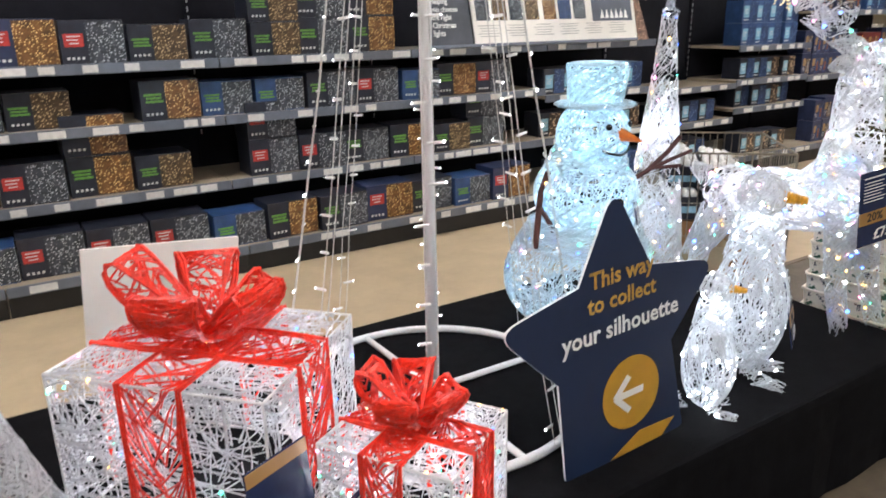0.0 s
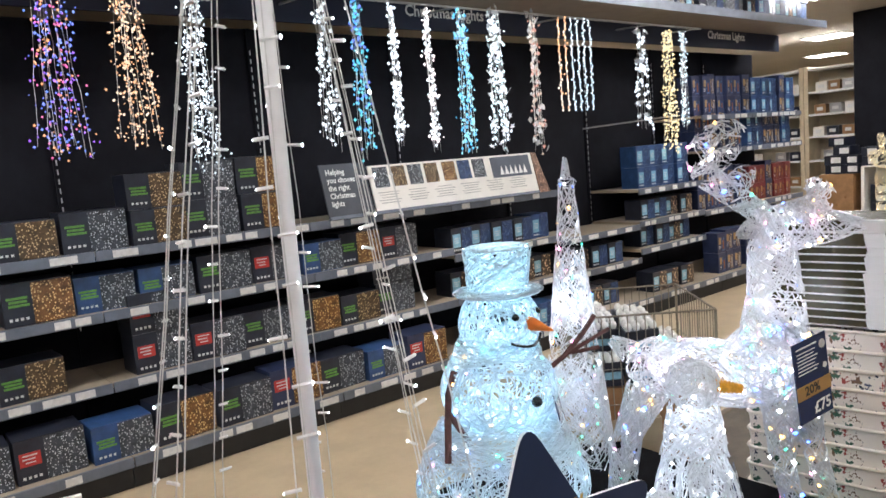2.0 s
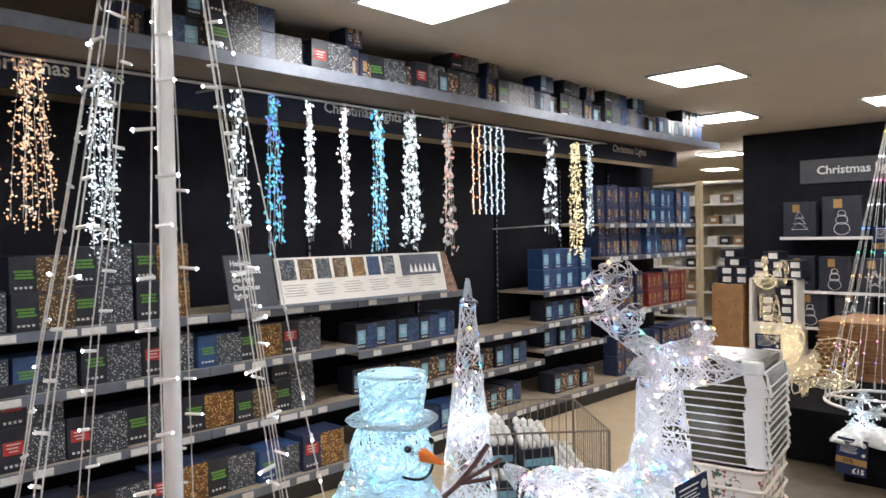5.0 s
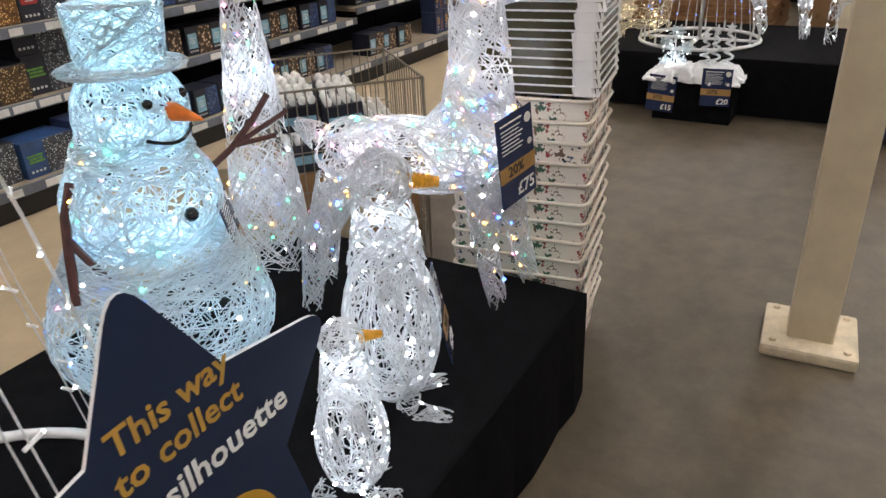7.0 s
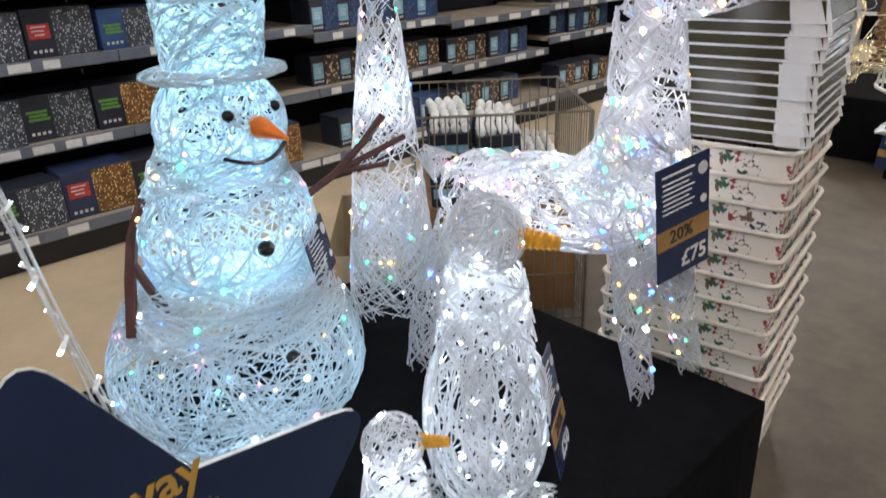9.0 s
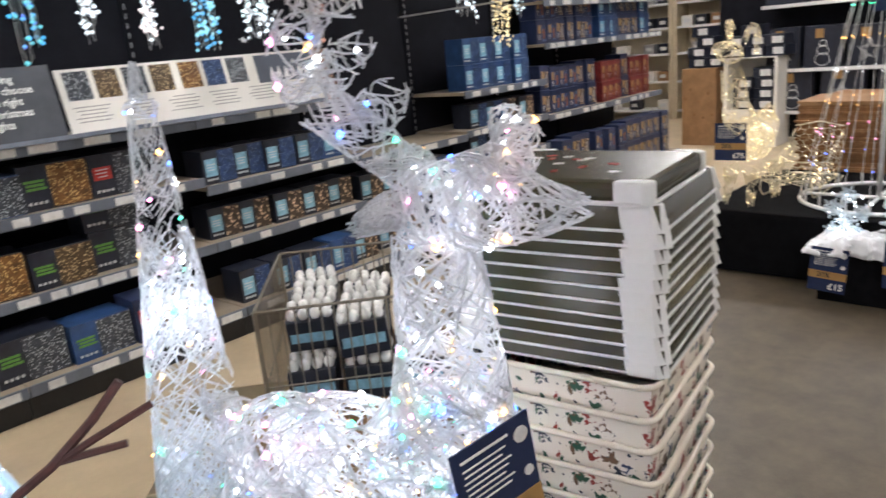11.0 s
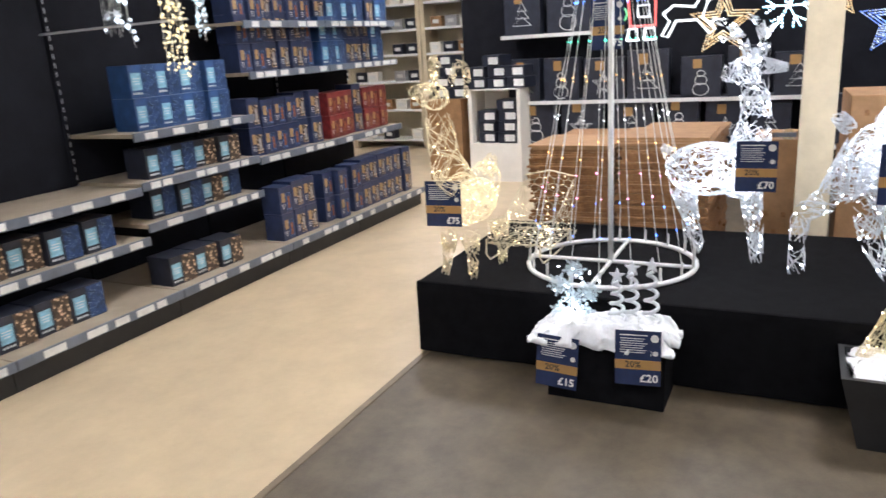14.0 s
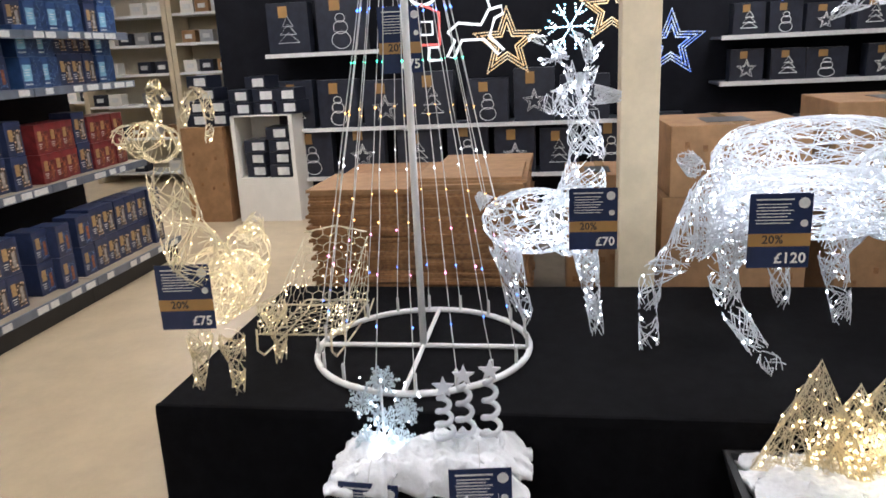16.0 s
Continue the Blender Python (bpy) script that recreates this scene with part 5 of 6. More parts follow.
# ---- far platform figures ----
# sitting reindeer with sleigh
b = (5.5, 1.9, 0.315)
light_deer("lit warm gold wire reindeer harnessed to a sleigh", b,
           [("e", (5.56, 1.89, 0.66), (0.18, 0.095, 0.10)), ("e", (5.43, 1.89, 0.69), (0.11, 0.095, 0.12)), ("e", (5.69, 1.885, 0.72), (0.085, 0.08, 0.10))],
           chain([(5.41, 1.89, 0.72), (5.28, 1.895, 0.90), (5.25, 1.90, 1.08)], [0.100, 0.066, 0.054]),
           chain([(5.27, 1.90, 1.14), (5.20, 1.905, 1.155), (5.12, 1.91, 1.175), (5.05, 1.912, 1.185)], [0.050, 0.054, 0.036, 0.014]),
           [chain([(5.32, 1.87, 1.19), (5.36, 1.85, 1.27), (5.42, 1.84, 1.26), (5.44, 1.84, 1.18), (5.40, 1.84, 1.12)], [0.012, 0.016, 0.016, 0.014, 0.008]),
            chain([(5.32, 1.93, 1.19), (5.33, 1.96, 1.27), (5.39, 1.97, 1.30), (5.44, 1.97, 1.25)], [0.012, 0.016, 0.016, 0.008])],
           [chain([(5.38, 1.84, 0.55), (5.42, 1.845, 0.45), (5.45, 1.868, 0.325)], [0.045, 0.028, 0.018]),
            chain([(5.40, 1.95, 0.55), (5.44, 1.98, 0.45), (5.47, 2.02, 0.325)], [0.045, 0.028, 0.018]),
            chain([(5.68, 1.82, 0.55), (5.70, 1.81, 0.44), (5.69, 1.81, 0.325)], [0.05, 0.03, 0.018])],
           270, M_WARM, LED_WARM, 130, 1.2, (1.0, 0.90, 0.72), ("l", (5.72, 1.885, 0.77), (5.80, 1.885, 0.83), 0.05, 0.02), thick=0.0016, bulb=0.0038, shift=(0.17, 0.03), tall=1.04)
tag_card((5.462, 1.950, 0.757), -84, "75", 0.165, 0.203)
sl = thing("sleigh_figure", "lit warm gold wire sleigh", "sleigh", m=pose(6.04, 1.79, T1) @ Matrix.Diagonal((1, 1, 1.08, 1)))
for yy in (-0.14, 0.14):
    part("runner", Geo().line([(-0.16, yy, 0.12), (-0.17, yy, 0.05), (-0.12, yy, 0.012), (0.0, yy, 0.006), (0.38, yy, 0.006), (0.46, yy, 0.03)], 0.004), M_WARM, sl, "gold wire runner")
    for px in (0.0, 0.30):
        part("strut", Geo().line([(px, yy, 0.008), (px, yy, 0.07)], 0.003), M_WARM, sl)


def wire_net(name, rows, nu, nv, bulbs):
    """Chicken-wire sheet between a lower and an upper edge line."""
    lo, hi = [np.array(r, float) for r in rows]
    sheet = lambda u, v: (lambda p, q: p + (q - p) * v)(*[np.array([np.interp(u, np.linspace(0, 1, len(e)), e[:, k]) for k in range(3)]) for e in (lo, hi)])
    g = Geo()
    for j in range(nv + 1):
        zig = [sheet(i / nu, min(1, max(0, (j + (0.18 if (i + j) % 2 else -0.18)) / nv))) for i in range(nu + 1)]
        g.line(zig, 0.0013, 4)
        if j < nv:
            for i in range(nu + 1):
                if (i + j) % 2:
                    g.line([sheet(i / nu, min(1, (j + 0.18) / nv)), sheet(i / nu, min(1, (j + 0.82) / nv))], 0.0013, 4)
    g.line(list(lo), 0.003, 5)
    g.line(list(hi), 0.003, 5)
    ob = part(name, g, M_WARM, sl, "gold wire netting")
    pts = np.array([sheet(RNG.uniform(), RNG.uniform()) + RNG.normal(0, 0.006, 3) for _ in range(bulbs)])
    part("bulb", Geo().octas(pts, RNG.uniform(0.5, 1.2, bulbs) * 0.0036), LED_WARM, ob, "tiny lit bulbs", kind="stuff")


for yy in (-0.14, 0.14):
    wire_net("side_panel", ([(-0.15, yy, 0.10), (0.0, yy, 0.05), (0.38, yy, 0.05)], [(-0.13, yy, 0.20), (0.10, yy, 0.17), (0.43, yy, 0.30)]), 18, 5, 34)
wire_net("back_panel", ([(0.38, -0.14, 0.05), (0.38, 0.14, 0.05)], [(0.43, -0.14, 0.32), (0.44, 0.0, 0.345), (0.43, 0.14, 0.32)]), 10, 9, 22)
wire_net("floor_panel", ([(0.0, -0.14, 0.05), (0.38, -0.14, 0.05)], [(0.0, 0.14, 0.05), (0.38, 0.14, 0.05)]), 14, 8, 24)
wire_net("front_panel", ([(-0.15, -0.14, 0.10), (-0.15, 0.14, 0.10)], [(-0.13, -0.14, 0.20), (-0.13, 0.14, 0.20)]), 10, 4, 12)

# standing reindeer
b = (6.05, 0.85, 0.315)
light_deer("lit cool white wire doe turning its head", b,
           [("e", (6.08, 0.93, 0.735), (0.11, 0.20, 0.12)), ("e", (6.06, 0.80, 0.74), (0.10, 0.11, 0.13))],
           chain([(6.05, 0.77, 0.78), (6.06, 0.74, 0.95), (6.09, 0.755, 1.12)], [0.10, 0.066, 0.055]),
           chain([(6.09, 0.73, 1.16), (6.10, 0.79, 1.165), (6.12, 0.86, 1.15), (6.13, 0.90, 1.13)], [0.055, 0.06, 0.042, 0.018]),
           [chain([(6.09, 0.78, 1.20), (6.08, 0.81, 1.29), (6.07, 0.87, 1.36), (6.06, 0.95, 1.38)], [0.018, 0.02, 0.018, 0.008]) + chain([(6.08, 0.82, 1.31), (6.06, 0.87, 1.29), (6.05, 0.91, 1.30)], [0.016, 0.016, 0.007]),
            chain([(6.10, 0.74, 1.20), (6.10, 0.72, 1.28), (6.10, 0.75, 1.36), (6.10, 0.80, 1.39)], [0.018, 0.022, 0.018, 0.008]) + chain([(6.10, 0.73, 1.30), (6.12, 0.68, 1.35)], [0.018, 0.008])],
           [chain([(6.03, 0.75, 0.66), (5.99, 0.725, 0.50), (5.965, 0.70, 0.335)], [0.05, 0.032, 0.022]),
            chain([(6.12, 0.75, 0.66), (6.13, 0.72, 0.50), (6.12, 0.70, 0.335)], [0.05, 0.032, 0.022]),
            chain([(6.06, 1.05, 0.66), (6.08, 1.00, 0.48), (6.095, 0.955, 0.335)], [0.06, 0.034, 0.022]),
            chain([(6.16, 1.04, 0.66), (6.22, 1.04, 0.48), (6.20, 1.02, 0.335)], [0.06, 0.034, 0.022])],
           300, M_THREAD, LED_W, 150, 1.25, (0.9, 0.94, 1.0), ("l", (6.08, 1.11, 0.80), (6.08, 1.15, 0.84), 0.035, 0.012),
           ears=[("l", (6.06, 0.72, 1.18), (6.05, 0.62, 1.17), 0.035, 0.016), ("l", (6.12, 0.76, 1.20), (6.14, 0.76, 1.25), 0.03, 0.012)], thick=0.0019, bulb=0.0046, shift=(0.16, 0.0), tall=1.04)
tag_card((6.11, 0.722, 0.83), -88, "70", 0.17, 0.225)

# large walking reindeer
b = (5.95, 0.1, 0.315)
light_deer("large lit cool white wire stag walking", b,
           [("e", (5.97, -0.02, 0.81), (0.13, 0.36, 0.125)), ("e", (5.95, 0.24, 0.82), (0.125, 0.15, 0.14)), ("e", (5.98, -0.30, 0.84), (0.14, 0.20, 0.165))],
           chain([(5.98, -0.42, 0.95), (5.98, -0.58, 1.12), (5.98, -0.68, 1.34)], [0.15, 0.10, 0.075]),
           chain([(5.98, -0.64, 1.42), (5.98, -0.78, 1.40), (5.98, -0.92, 1.36)], [0.075, 0.075, 0.03]),
           [chain([(5.93, -0.62, 1.46), (5.90, -0.48, 1.54), (5.88, -0.28, 1.48), (5.87, -0.10, 1.46), (5.87, 0.02, 1.40)], [0.025, 0.035, 0.038, 0.032, 0.01]),
            chain([(6.03, -0.62, 1.46), (6.08, -0.50, 1.58), (6.12, -0.30, 1.62)], [0.025, 0.035, 0.012])],
           [chain([(5.92, 0.30, 0.82), (5.86, 0.44, 0.66), (5.82, 0.54, 0.60), (5.80, 0.55, 0.48), (5.775, 0.545, 0.345)], [0.115, 0.055, 0.040, 0.032, 0.034]),
            chain([(5.94, 0.22, 0.78), (5.88, 0.30, 0.62), (5.80, 0.28, 0.50), (5.70, 0.20, 0.38), (5.65, 0.15, 0.335)], [0.115, 0.055, 0.038, 0.032, 0.030]),
            chain([(6.03, -0.18, 0.78), (6.06, -0.12, 0.62), (6.07, -0.16, 0.48), (6.08, -0.19, 0.335)], [0.09, 0.05, 0.04, 0.03]),
            chain([(5.98, -0.40, 0.80), (5.94, -0.46, 0.58), (5.92, -0.46, 0.335)], [0.09, 0.05, 0.03])],
           560, M_THREAD, LED_W, 230, 2.3, (0.92, 0.95, 1.0), ("l", (5.93, 0.38, 0.93), (5.90, 0.435, 0.99), 0.035, 0.03), thick=0.0021, bulb=0.0048, shift=(0.186, -0.01), tall=1.03)
tag_card((5.776, 0.192, 0.864), -88, "120", 0.18, 0.23)
# second stag behind, seen in part
b = (6.3, -0.25, 0.315)
light_deer("lit cool white wire stag standing behind another", b,
           [("e", (6.30, -0.15, 0.90), (0.15, 0.42, 0.165)), ("e", (6.30, 0.10, 0.89), (0.13, 0.16, 0.15))],
           chain([(6.3, -0.50, 1.06), (6.3, -0.64, 1.24), (6.3, -0.72, 1.42)], [0.14, 0.09, 0.07]),
           chain([(6.3, -0.70, 1.48), (6.3, -0.82, 1.46), (6.3, -0.95, 1.42)], [0.07, 0.07, 0.03]), [],
           [chain([(6.33, 0.14, 0.82), (6.36, 0.18, 0.6), (6.36, 0.14, 0.335)], [0.08, 0.045, 0.028]), chain([(6.26, 0.06, 0.82), (6.24, 0.02, 0.6), (6.25, -0.03, 0.335)], [0.08, 0.045, 0.028]),
            chain([(6.3, -0.48, 0.82), (6.3, -0.50, 0.6), (6.3, -0.50, 0.335)], [0.08, 0.045, 0.028])],
           380, M_THREAD, LED_W, 110, 1.4, (0.92, 0.95, 1.0), thick=0.0021, bulb=0.0048, shift=(0.186, -0.01), tall=1.03)
tag_card((6.125, 1.385, 1.475), -80, "75", 0.15, 0.225)


def fluff(parent, x0, x1, y0, y1, z, n, amp):
    """Tufted wadding as one uneven quilted surface."""
    k = 48
    vs, fs = [], []
    bl = [(RNG.uniform(x0, x1), RNG.uniform(y0, y1), RNG.uniform(0.05, 0.09), RNG.uniform(0.4, 1.0)) for _ in range(n)]
    for i in range(k + 1):
        for j in range(k + 1):
            x, y = x0 + (x1 - x0) * i / k, y0 + (y1 - y0) * j / k
            e = min(i, k - i, j, k - j) / k
            hgt = sum(s * math.exp(-((x - bx) ** 2 + (y - by) ** 2) / (2 * r * r)) for bx, by, r, s in bl)
            q = noise.noise(Vector((x * 26, y * 26, z))) + 0.9 * noise.noise(Vector((x * 55, y * 55, z + 3))) + 0.5 * noise.noise(Vector((x * 110, y * 110, z)))
            o = 0.05 * max(0.0, 1 - e * 5) * noise.noise(Vector((x * 17, y * 17, 5.0))) + 0.012 * noise.noise(Vector((x * 40, y * 40, 9.0)))
            vs.append((x + o, y + o, z + amp * min(1.3, hgt) * min(1, e * 7) + 0.018 * q))
    for i in range(k):
        for j in range(k):
            a = i * (k + 1) + j
            fs.append((a, a + k + 1, a + k + 2, a + 1))
    n0 = len(vs)
    vs += [(x, y, z - 0.016) for x, y, _ in vs]
    fs += [tuple(n0 + i for i in reversed(f)) for f in fs]
    edge = [j for j in range(k)] + [(k) + i * (k + 1) for i in range(k)] + [k * (k + 1) + k - j for j in range(k)] + [(k - i) * (k + 1) for i in range(k)]
    for i in range(len(edge)):
        p, q = edge[i], edge[(i + 1) % len(edge)]
        fs.append((p, q, n0 + q, n0 + p))
    return part("wadding", Geo().add(vs, fs), M_FLUFF, parent, "white fluffy wadding", smooth=True)


# small plinth with ice ornaments
pl = thing("display_box", "black box topped with white fluffy wadding", "display box", m=pose(5.285, 0.965, 0))
part("box", Geo().box((0.125, 0.235, 0.125), (0.235, 0.47, 0.25)), M_CLOTH, pl, bevel=0.006)
fluff(pl, -0.03, 0.24, -0.03, 0.545, 0.262, 18, 0.055)
fl = thing("snowflake_tree", "clear icy lit snowflake branch ornament", "ornament", m=pose(5.42, 1.36, 0.235))
part("stem", Geo().line([(0, 0, 0), (0, 0, 0.27)], 0.004), M_THREAD, fl)
for cy, cz, R in ((-0.005, 0.275, 0.052), (0.062, 0.205, 0.055), (-0.072, 0.195, 0.050), (0.0, 0.15, 0.052), (0.05, 0.095, 0.05), (-0.045, 0.09, 0.05), (0.0, 0.045, 0.045)):
    g = Geo()
    cx = RNG.uniform(-0.03, 0.02)
    for k in range(16):
        a = k * math.pi / 6 + cy * 30
        lean = 0.0 if k < 12 else RNG.uniform(-0.9, 0.9)
        v = Vector((math.sin(lean), math.cos(a) * math.cos(lean), math.sin(a) * math.cos(lean))) * R * (1.0 if k % 2 == 0 else 0.72)
        g.line([(cx, cy, cz), (cx + v.x, cy + v.y, cz + v.z)], 0.0022, 4)
        for f in (0.45, 0.68, 0.88):
            for s in (-0.8, 0.8):
                w2 = Vector((RNG.normal(0, 0.3), math.cos(a + s), math.sin(a + s))) * (0.016 * (1.3 - f))
                q = Vector((cx, cy, cz)) + v * f
                g.line([q, q + w2], 0.0018, 4)
    part("snowflake", g, M_ICE, fl, "frosted clear snowflake")
part("bulb", Geo().octas(np.stack([RNG.normal(0, 0.02, 46), RNG.normal(0, 0.045, 46), RNG.uniform(0.03, 0.29, 46)], 1), 0.0034), LED_W, fl, kind="stuff")
glow(fl, (-0.03, 0, 0.1), (0.8, 0.9, 1.0), 0.2, 0.03)
for j, (yy, hh) in enumerate(((1.165, 0.235), (1.105, 0.28), (1.03, 0.30))):
    sp = thing("spiral_tree", "small clear spiral tree ornament with star on top", "ornament", "spiral trees", pose(5.41, yy + 0.01, 0.285))
    u = np.linspace(0, 1, 70)
    a = u * 2 * math.pi * 4.6
    r = 0.034 * (1 - u * 0.62)
    part("spiral", Geo().line(np.stack([r * np.cos(a), r * np.sin(a), 0.01 + u * hh * 0.82], 1), 0.0078, 8), M_THREAD, sp, "clear spiral rod", smooth=True)
    sg = []
    for i in range(10):
        q = math.pi / 2 + i * math.pi / 5
        rr = 0.033 if i % 2 == 0 else 0.014
        sg.append((rr * math.cos(q), rr * math.sin(q)))
    part("star", Geo().prism(sg, -0.004, 0.004, pose(0, 0, hh * 0.82 + 0.03, 90, 0, -90)), M_THREAD, sp, "clear star")
tag_card((5.262, 1.383, 0.17), -88, "15", 0.17, 0.225, roll=4)
tag_card((5.255, 1.06, 0.235), -82, "20", 0.17, 0.225)

# planter with gold wire triangles
pn = thing("planter", "black tapered planter filled with white wadding", "planter", m=pose(5.365, -0.02, 0) @ Matrix.Diagonal((1, 1, 1.1, 1)))
g = Geo()
vs = []
for z, ex, ey in ((0.0, 0.11, 0.33), (0.25, 0.155, 0.40), (0.25, 0.135, 0.38), (0.20, 0.13, 0.375)):
    vs += [(-ex, -ey, z), (ex, -ey, z), (ex, ey, z), (-ex, ey, z)]
g.add(vs, [(r * 4 + j, r * 4 + (j + 1) % 4, (r + 1) * 4 + (j + 1) % 4, (r + 1) * 4 + j) for r in range(3) for j in range(4)] + [(3, 2, 1, 0), (12, 13, 14, 15)])
part("box", g, M_PLINTH, pn)
fluff(pn, -0.13, 0.13, -0.37, 0.37, 0.235, 14, 0.03)
for yy, hh, w in ((0.20, 0.335, 0.30), (0.10, 0.27, 0.25), (0.03, 0.31, 0.29), (-0.10, 0.34, 0.30), (-0.24, 0.29, 0.26)):
    tt = thing("triangle_tree", "lit warm gold wire triangle tree", "light tree", "triangle trees", pose(5.385, yy - 0.02, 0.285))
    A, B, C = np.array((0.02, w / 2, 0.0)), np.array((-0.02, -w / 2, 0.0)), np.array((0, 0, hh))
    part("frame", Geo().line([A, B, C, A], 0.0028, 5), M_WARM, tt)
    stn = []
    for _ in range(150):
        q = RNG.uniform(0, 1, (2, 3))
        ends = []
        for e in q:
            e1, e2 = [(A, B), (B, C), (C, A)][int(RNG.integers(3))]
            ends.append(e1 + (e2 - e1) * e[0])
        stn.append([ends[0], (ends[0] + ends[1]) / 2 + RNG.normal(0, 0.006, 3), ends[1]])
    part("thread", Geo().tubes(np.array(stn), 0.0011), M_WARM, tt, "gold wound threads", kind="stuff")
    part("bulb", Geo().octas(np.array(stn)[:, 1][:75], 0.0042), LED_WARM, tt, kind="stuff")
glow(pn, (0, 0.05, 0.36), (1.0, 0.88, 0.62), 0.35, 0.05)
tag_card((5.165, 0.11, 0.18), -84, "25", 0.17, 0.225)

# ---- pallets and cartons behind the far platform ----
pal = thing("pallet", "wooden pallet under flattened cartons", "pallet", m=pose(6.93, 0.99, 0))
for i in range(5):
    part("board", Geo().box((0.06 + i * 0.22, 0.54, 0.13), (0.12, 1.1, 0.02)), M_CARD2, pal)
for i in range(3):
    part("bearer", Geo().box((0.55, 0.05 + i * 0.49, 0.06), (1.1, 0.09, 0.12)), M_CARD2, pal)
# same sheet in two browns: darker up the stack's sides, paler for the top few
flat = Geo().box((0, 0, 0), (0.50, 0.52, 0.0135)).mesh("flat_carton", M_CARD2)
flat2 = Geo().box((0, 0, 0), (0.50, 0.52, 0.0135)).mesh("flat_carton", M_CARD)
fs_ = thing("flat_carton_stack", "tall stack of flattened brown cartons on a pallet", "cartons", m=pose(6.95, 0.99, 0.14))
for ix in range(2):
    for iy in range(2):
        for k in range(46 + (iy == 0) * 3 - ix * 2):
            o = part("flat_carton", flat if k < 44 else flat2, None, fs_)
            o.location = (0.25 + ix * 0.53 + RNG.normal(0, 0.009), 0.27 + iy * 0.545 + RNG.normal(0, 0.013), 0.008 + k * 0.0143)
            o.rotation_euler = (0, 0, RNG.normal(0, 0.016))


def big_carton(x, y, z, sx, sy, sz, yaw, label):
    th = thing("cardboard_carton", label, "carton", "cardboard cartons", pose(x, y, z, 0, 0, yaw))
    part("box", Geo().box((0, 0, sz / 2), (sx, sy, sz)), M_CARD, th, bevel=0.005)
    part("tape", Geo().box((0, 0, sz + 0.0015), (sx * 1.0, 0.05, 0.002)), mat("parcel_tape", (0.33, 0.22, 0.12), 0.25, var=0.05), th)
    for i in range(7):
        g = Geo()
        g.box((-sx / 2 - 0.0015, -sy * 0.4 + i * sy * 0.13, sz * (0.3 + 0.45 * RNG.uniform())), (0.002, 0.022, 0.03))
        part("print_mark", g, M_CARD2, th)
    part("print_panel", Geo().box((-sx * 0.1, 0.02, sz + 0.0018), (sx * 0.4, sy * 0.35, 0.002)), M_DARK, th)


big_carton(7.30, 0.03, 0.0, 0.60, 0.66, 0.72, 0, "large printed brown carton on the floor")
big_carton(7.28, 0.03, 0.722, 0.56, 0.62, 0.33, 2, "printed brown carton on top of another")
big_carton(7.30, -0.78, 0.0, 0.60, 0.70, 0.80, 0, "large printed brown carton on the floor")
big_carton(7.28, -0.76, 0.802, 0.58, 0.74, 0.33, -2, "printed brown carton on top of another")
big_carton(7.42, 0.62, 0.0, 0.45, 0.36, 0.80, 0, "tall brown carton behind a column")
big_carton(7.3, -1.6, 0.0, 0.6, 0.7, 1.1, 0, "large printed brown carton on the floor")

# ---- far dark wall bay ----
solid("wall_inner", Geo().box((10.5, -1.975, CEILING / 2), (0.12, 12.05, CEILING - 0.01)), M_BACK, "black display wall", "wall", "structure")
fh = thing("header_sign", "grey header board lettered in white on the dark wall", "sign", m=pose(10.42, 2.55, 2.31))
part("board", Geo().box((0, 0, 0), (0.03, 1.5, 0.30)), mat("slate_header", (0.055, 0.06, 0.07), 0.5, var=0.1), fh)
lettering("lettering", "Christmas lights", 0.15, M_TEXTW, fh, pose(-0.017, 0.55, -0.04, 90, 0, -90))


def outline_box(at, w, h, motif, label):
    th = thing("motif_box", label, "product box", "boxed light motifs", pose(*at))
    part("body", Geo().box((0, 0, h / 2), (0.14, w, h)), M_BOXK, th, bevel=0.003)
    part("sticker", Geo().box((-0.0715, w * 0.1, h * 0.82), (0.002, w * 0.22, h * 0.22)), M_BAND, th)
    g = Geo()
    if motif == "star":
        for s in (1.0, 0.7):
            p = []
            for i in range(11):
                a = math.pi / 2 + i * math.pi / 5
                r = (0.30 if i % 2 == 0 else 0.13) * min(w, h) * s
                p.append((-0.0745, r * math.cos(a), h * 0.38 + r * math.sin(a)))
            g.line(p, 0.003, 4)
    elif motif == "tree":
        for i in range(3):
            r, z = 0.26 * w * (1 - i * 0.25), h * (0.22 + i * 0.16)
            g.line([(-0.0745, -r, z), (-0.0745, 0, z + h * 0.2), (-0.0745, r, z), (-0.0745, -r, z)], 0.003, 4)
    else:
        for r, z in ((0.2, 0.2), (0.15, 0.42), (0.1, 0.58)):
            a = np.linspace(0, 2 * math.pi, 16)
            g.line(np.stack([np.full(16, -0.0745), r * w * np.cos(a), h * z + r * h * 0.75 * np.sin(a)], 1), 0.003, 4)
    part("motif", g, M_TEXTW, th, "white line drawing")
    return th


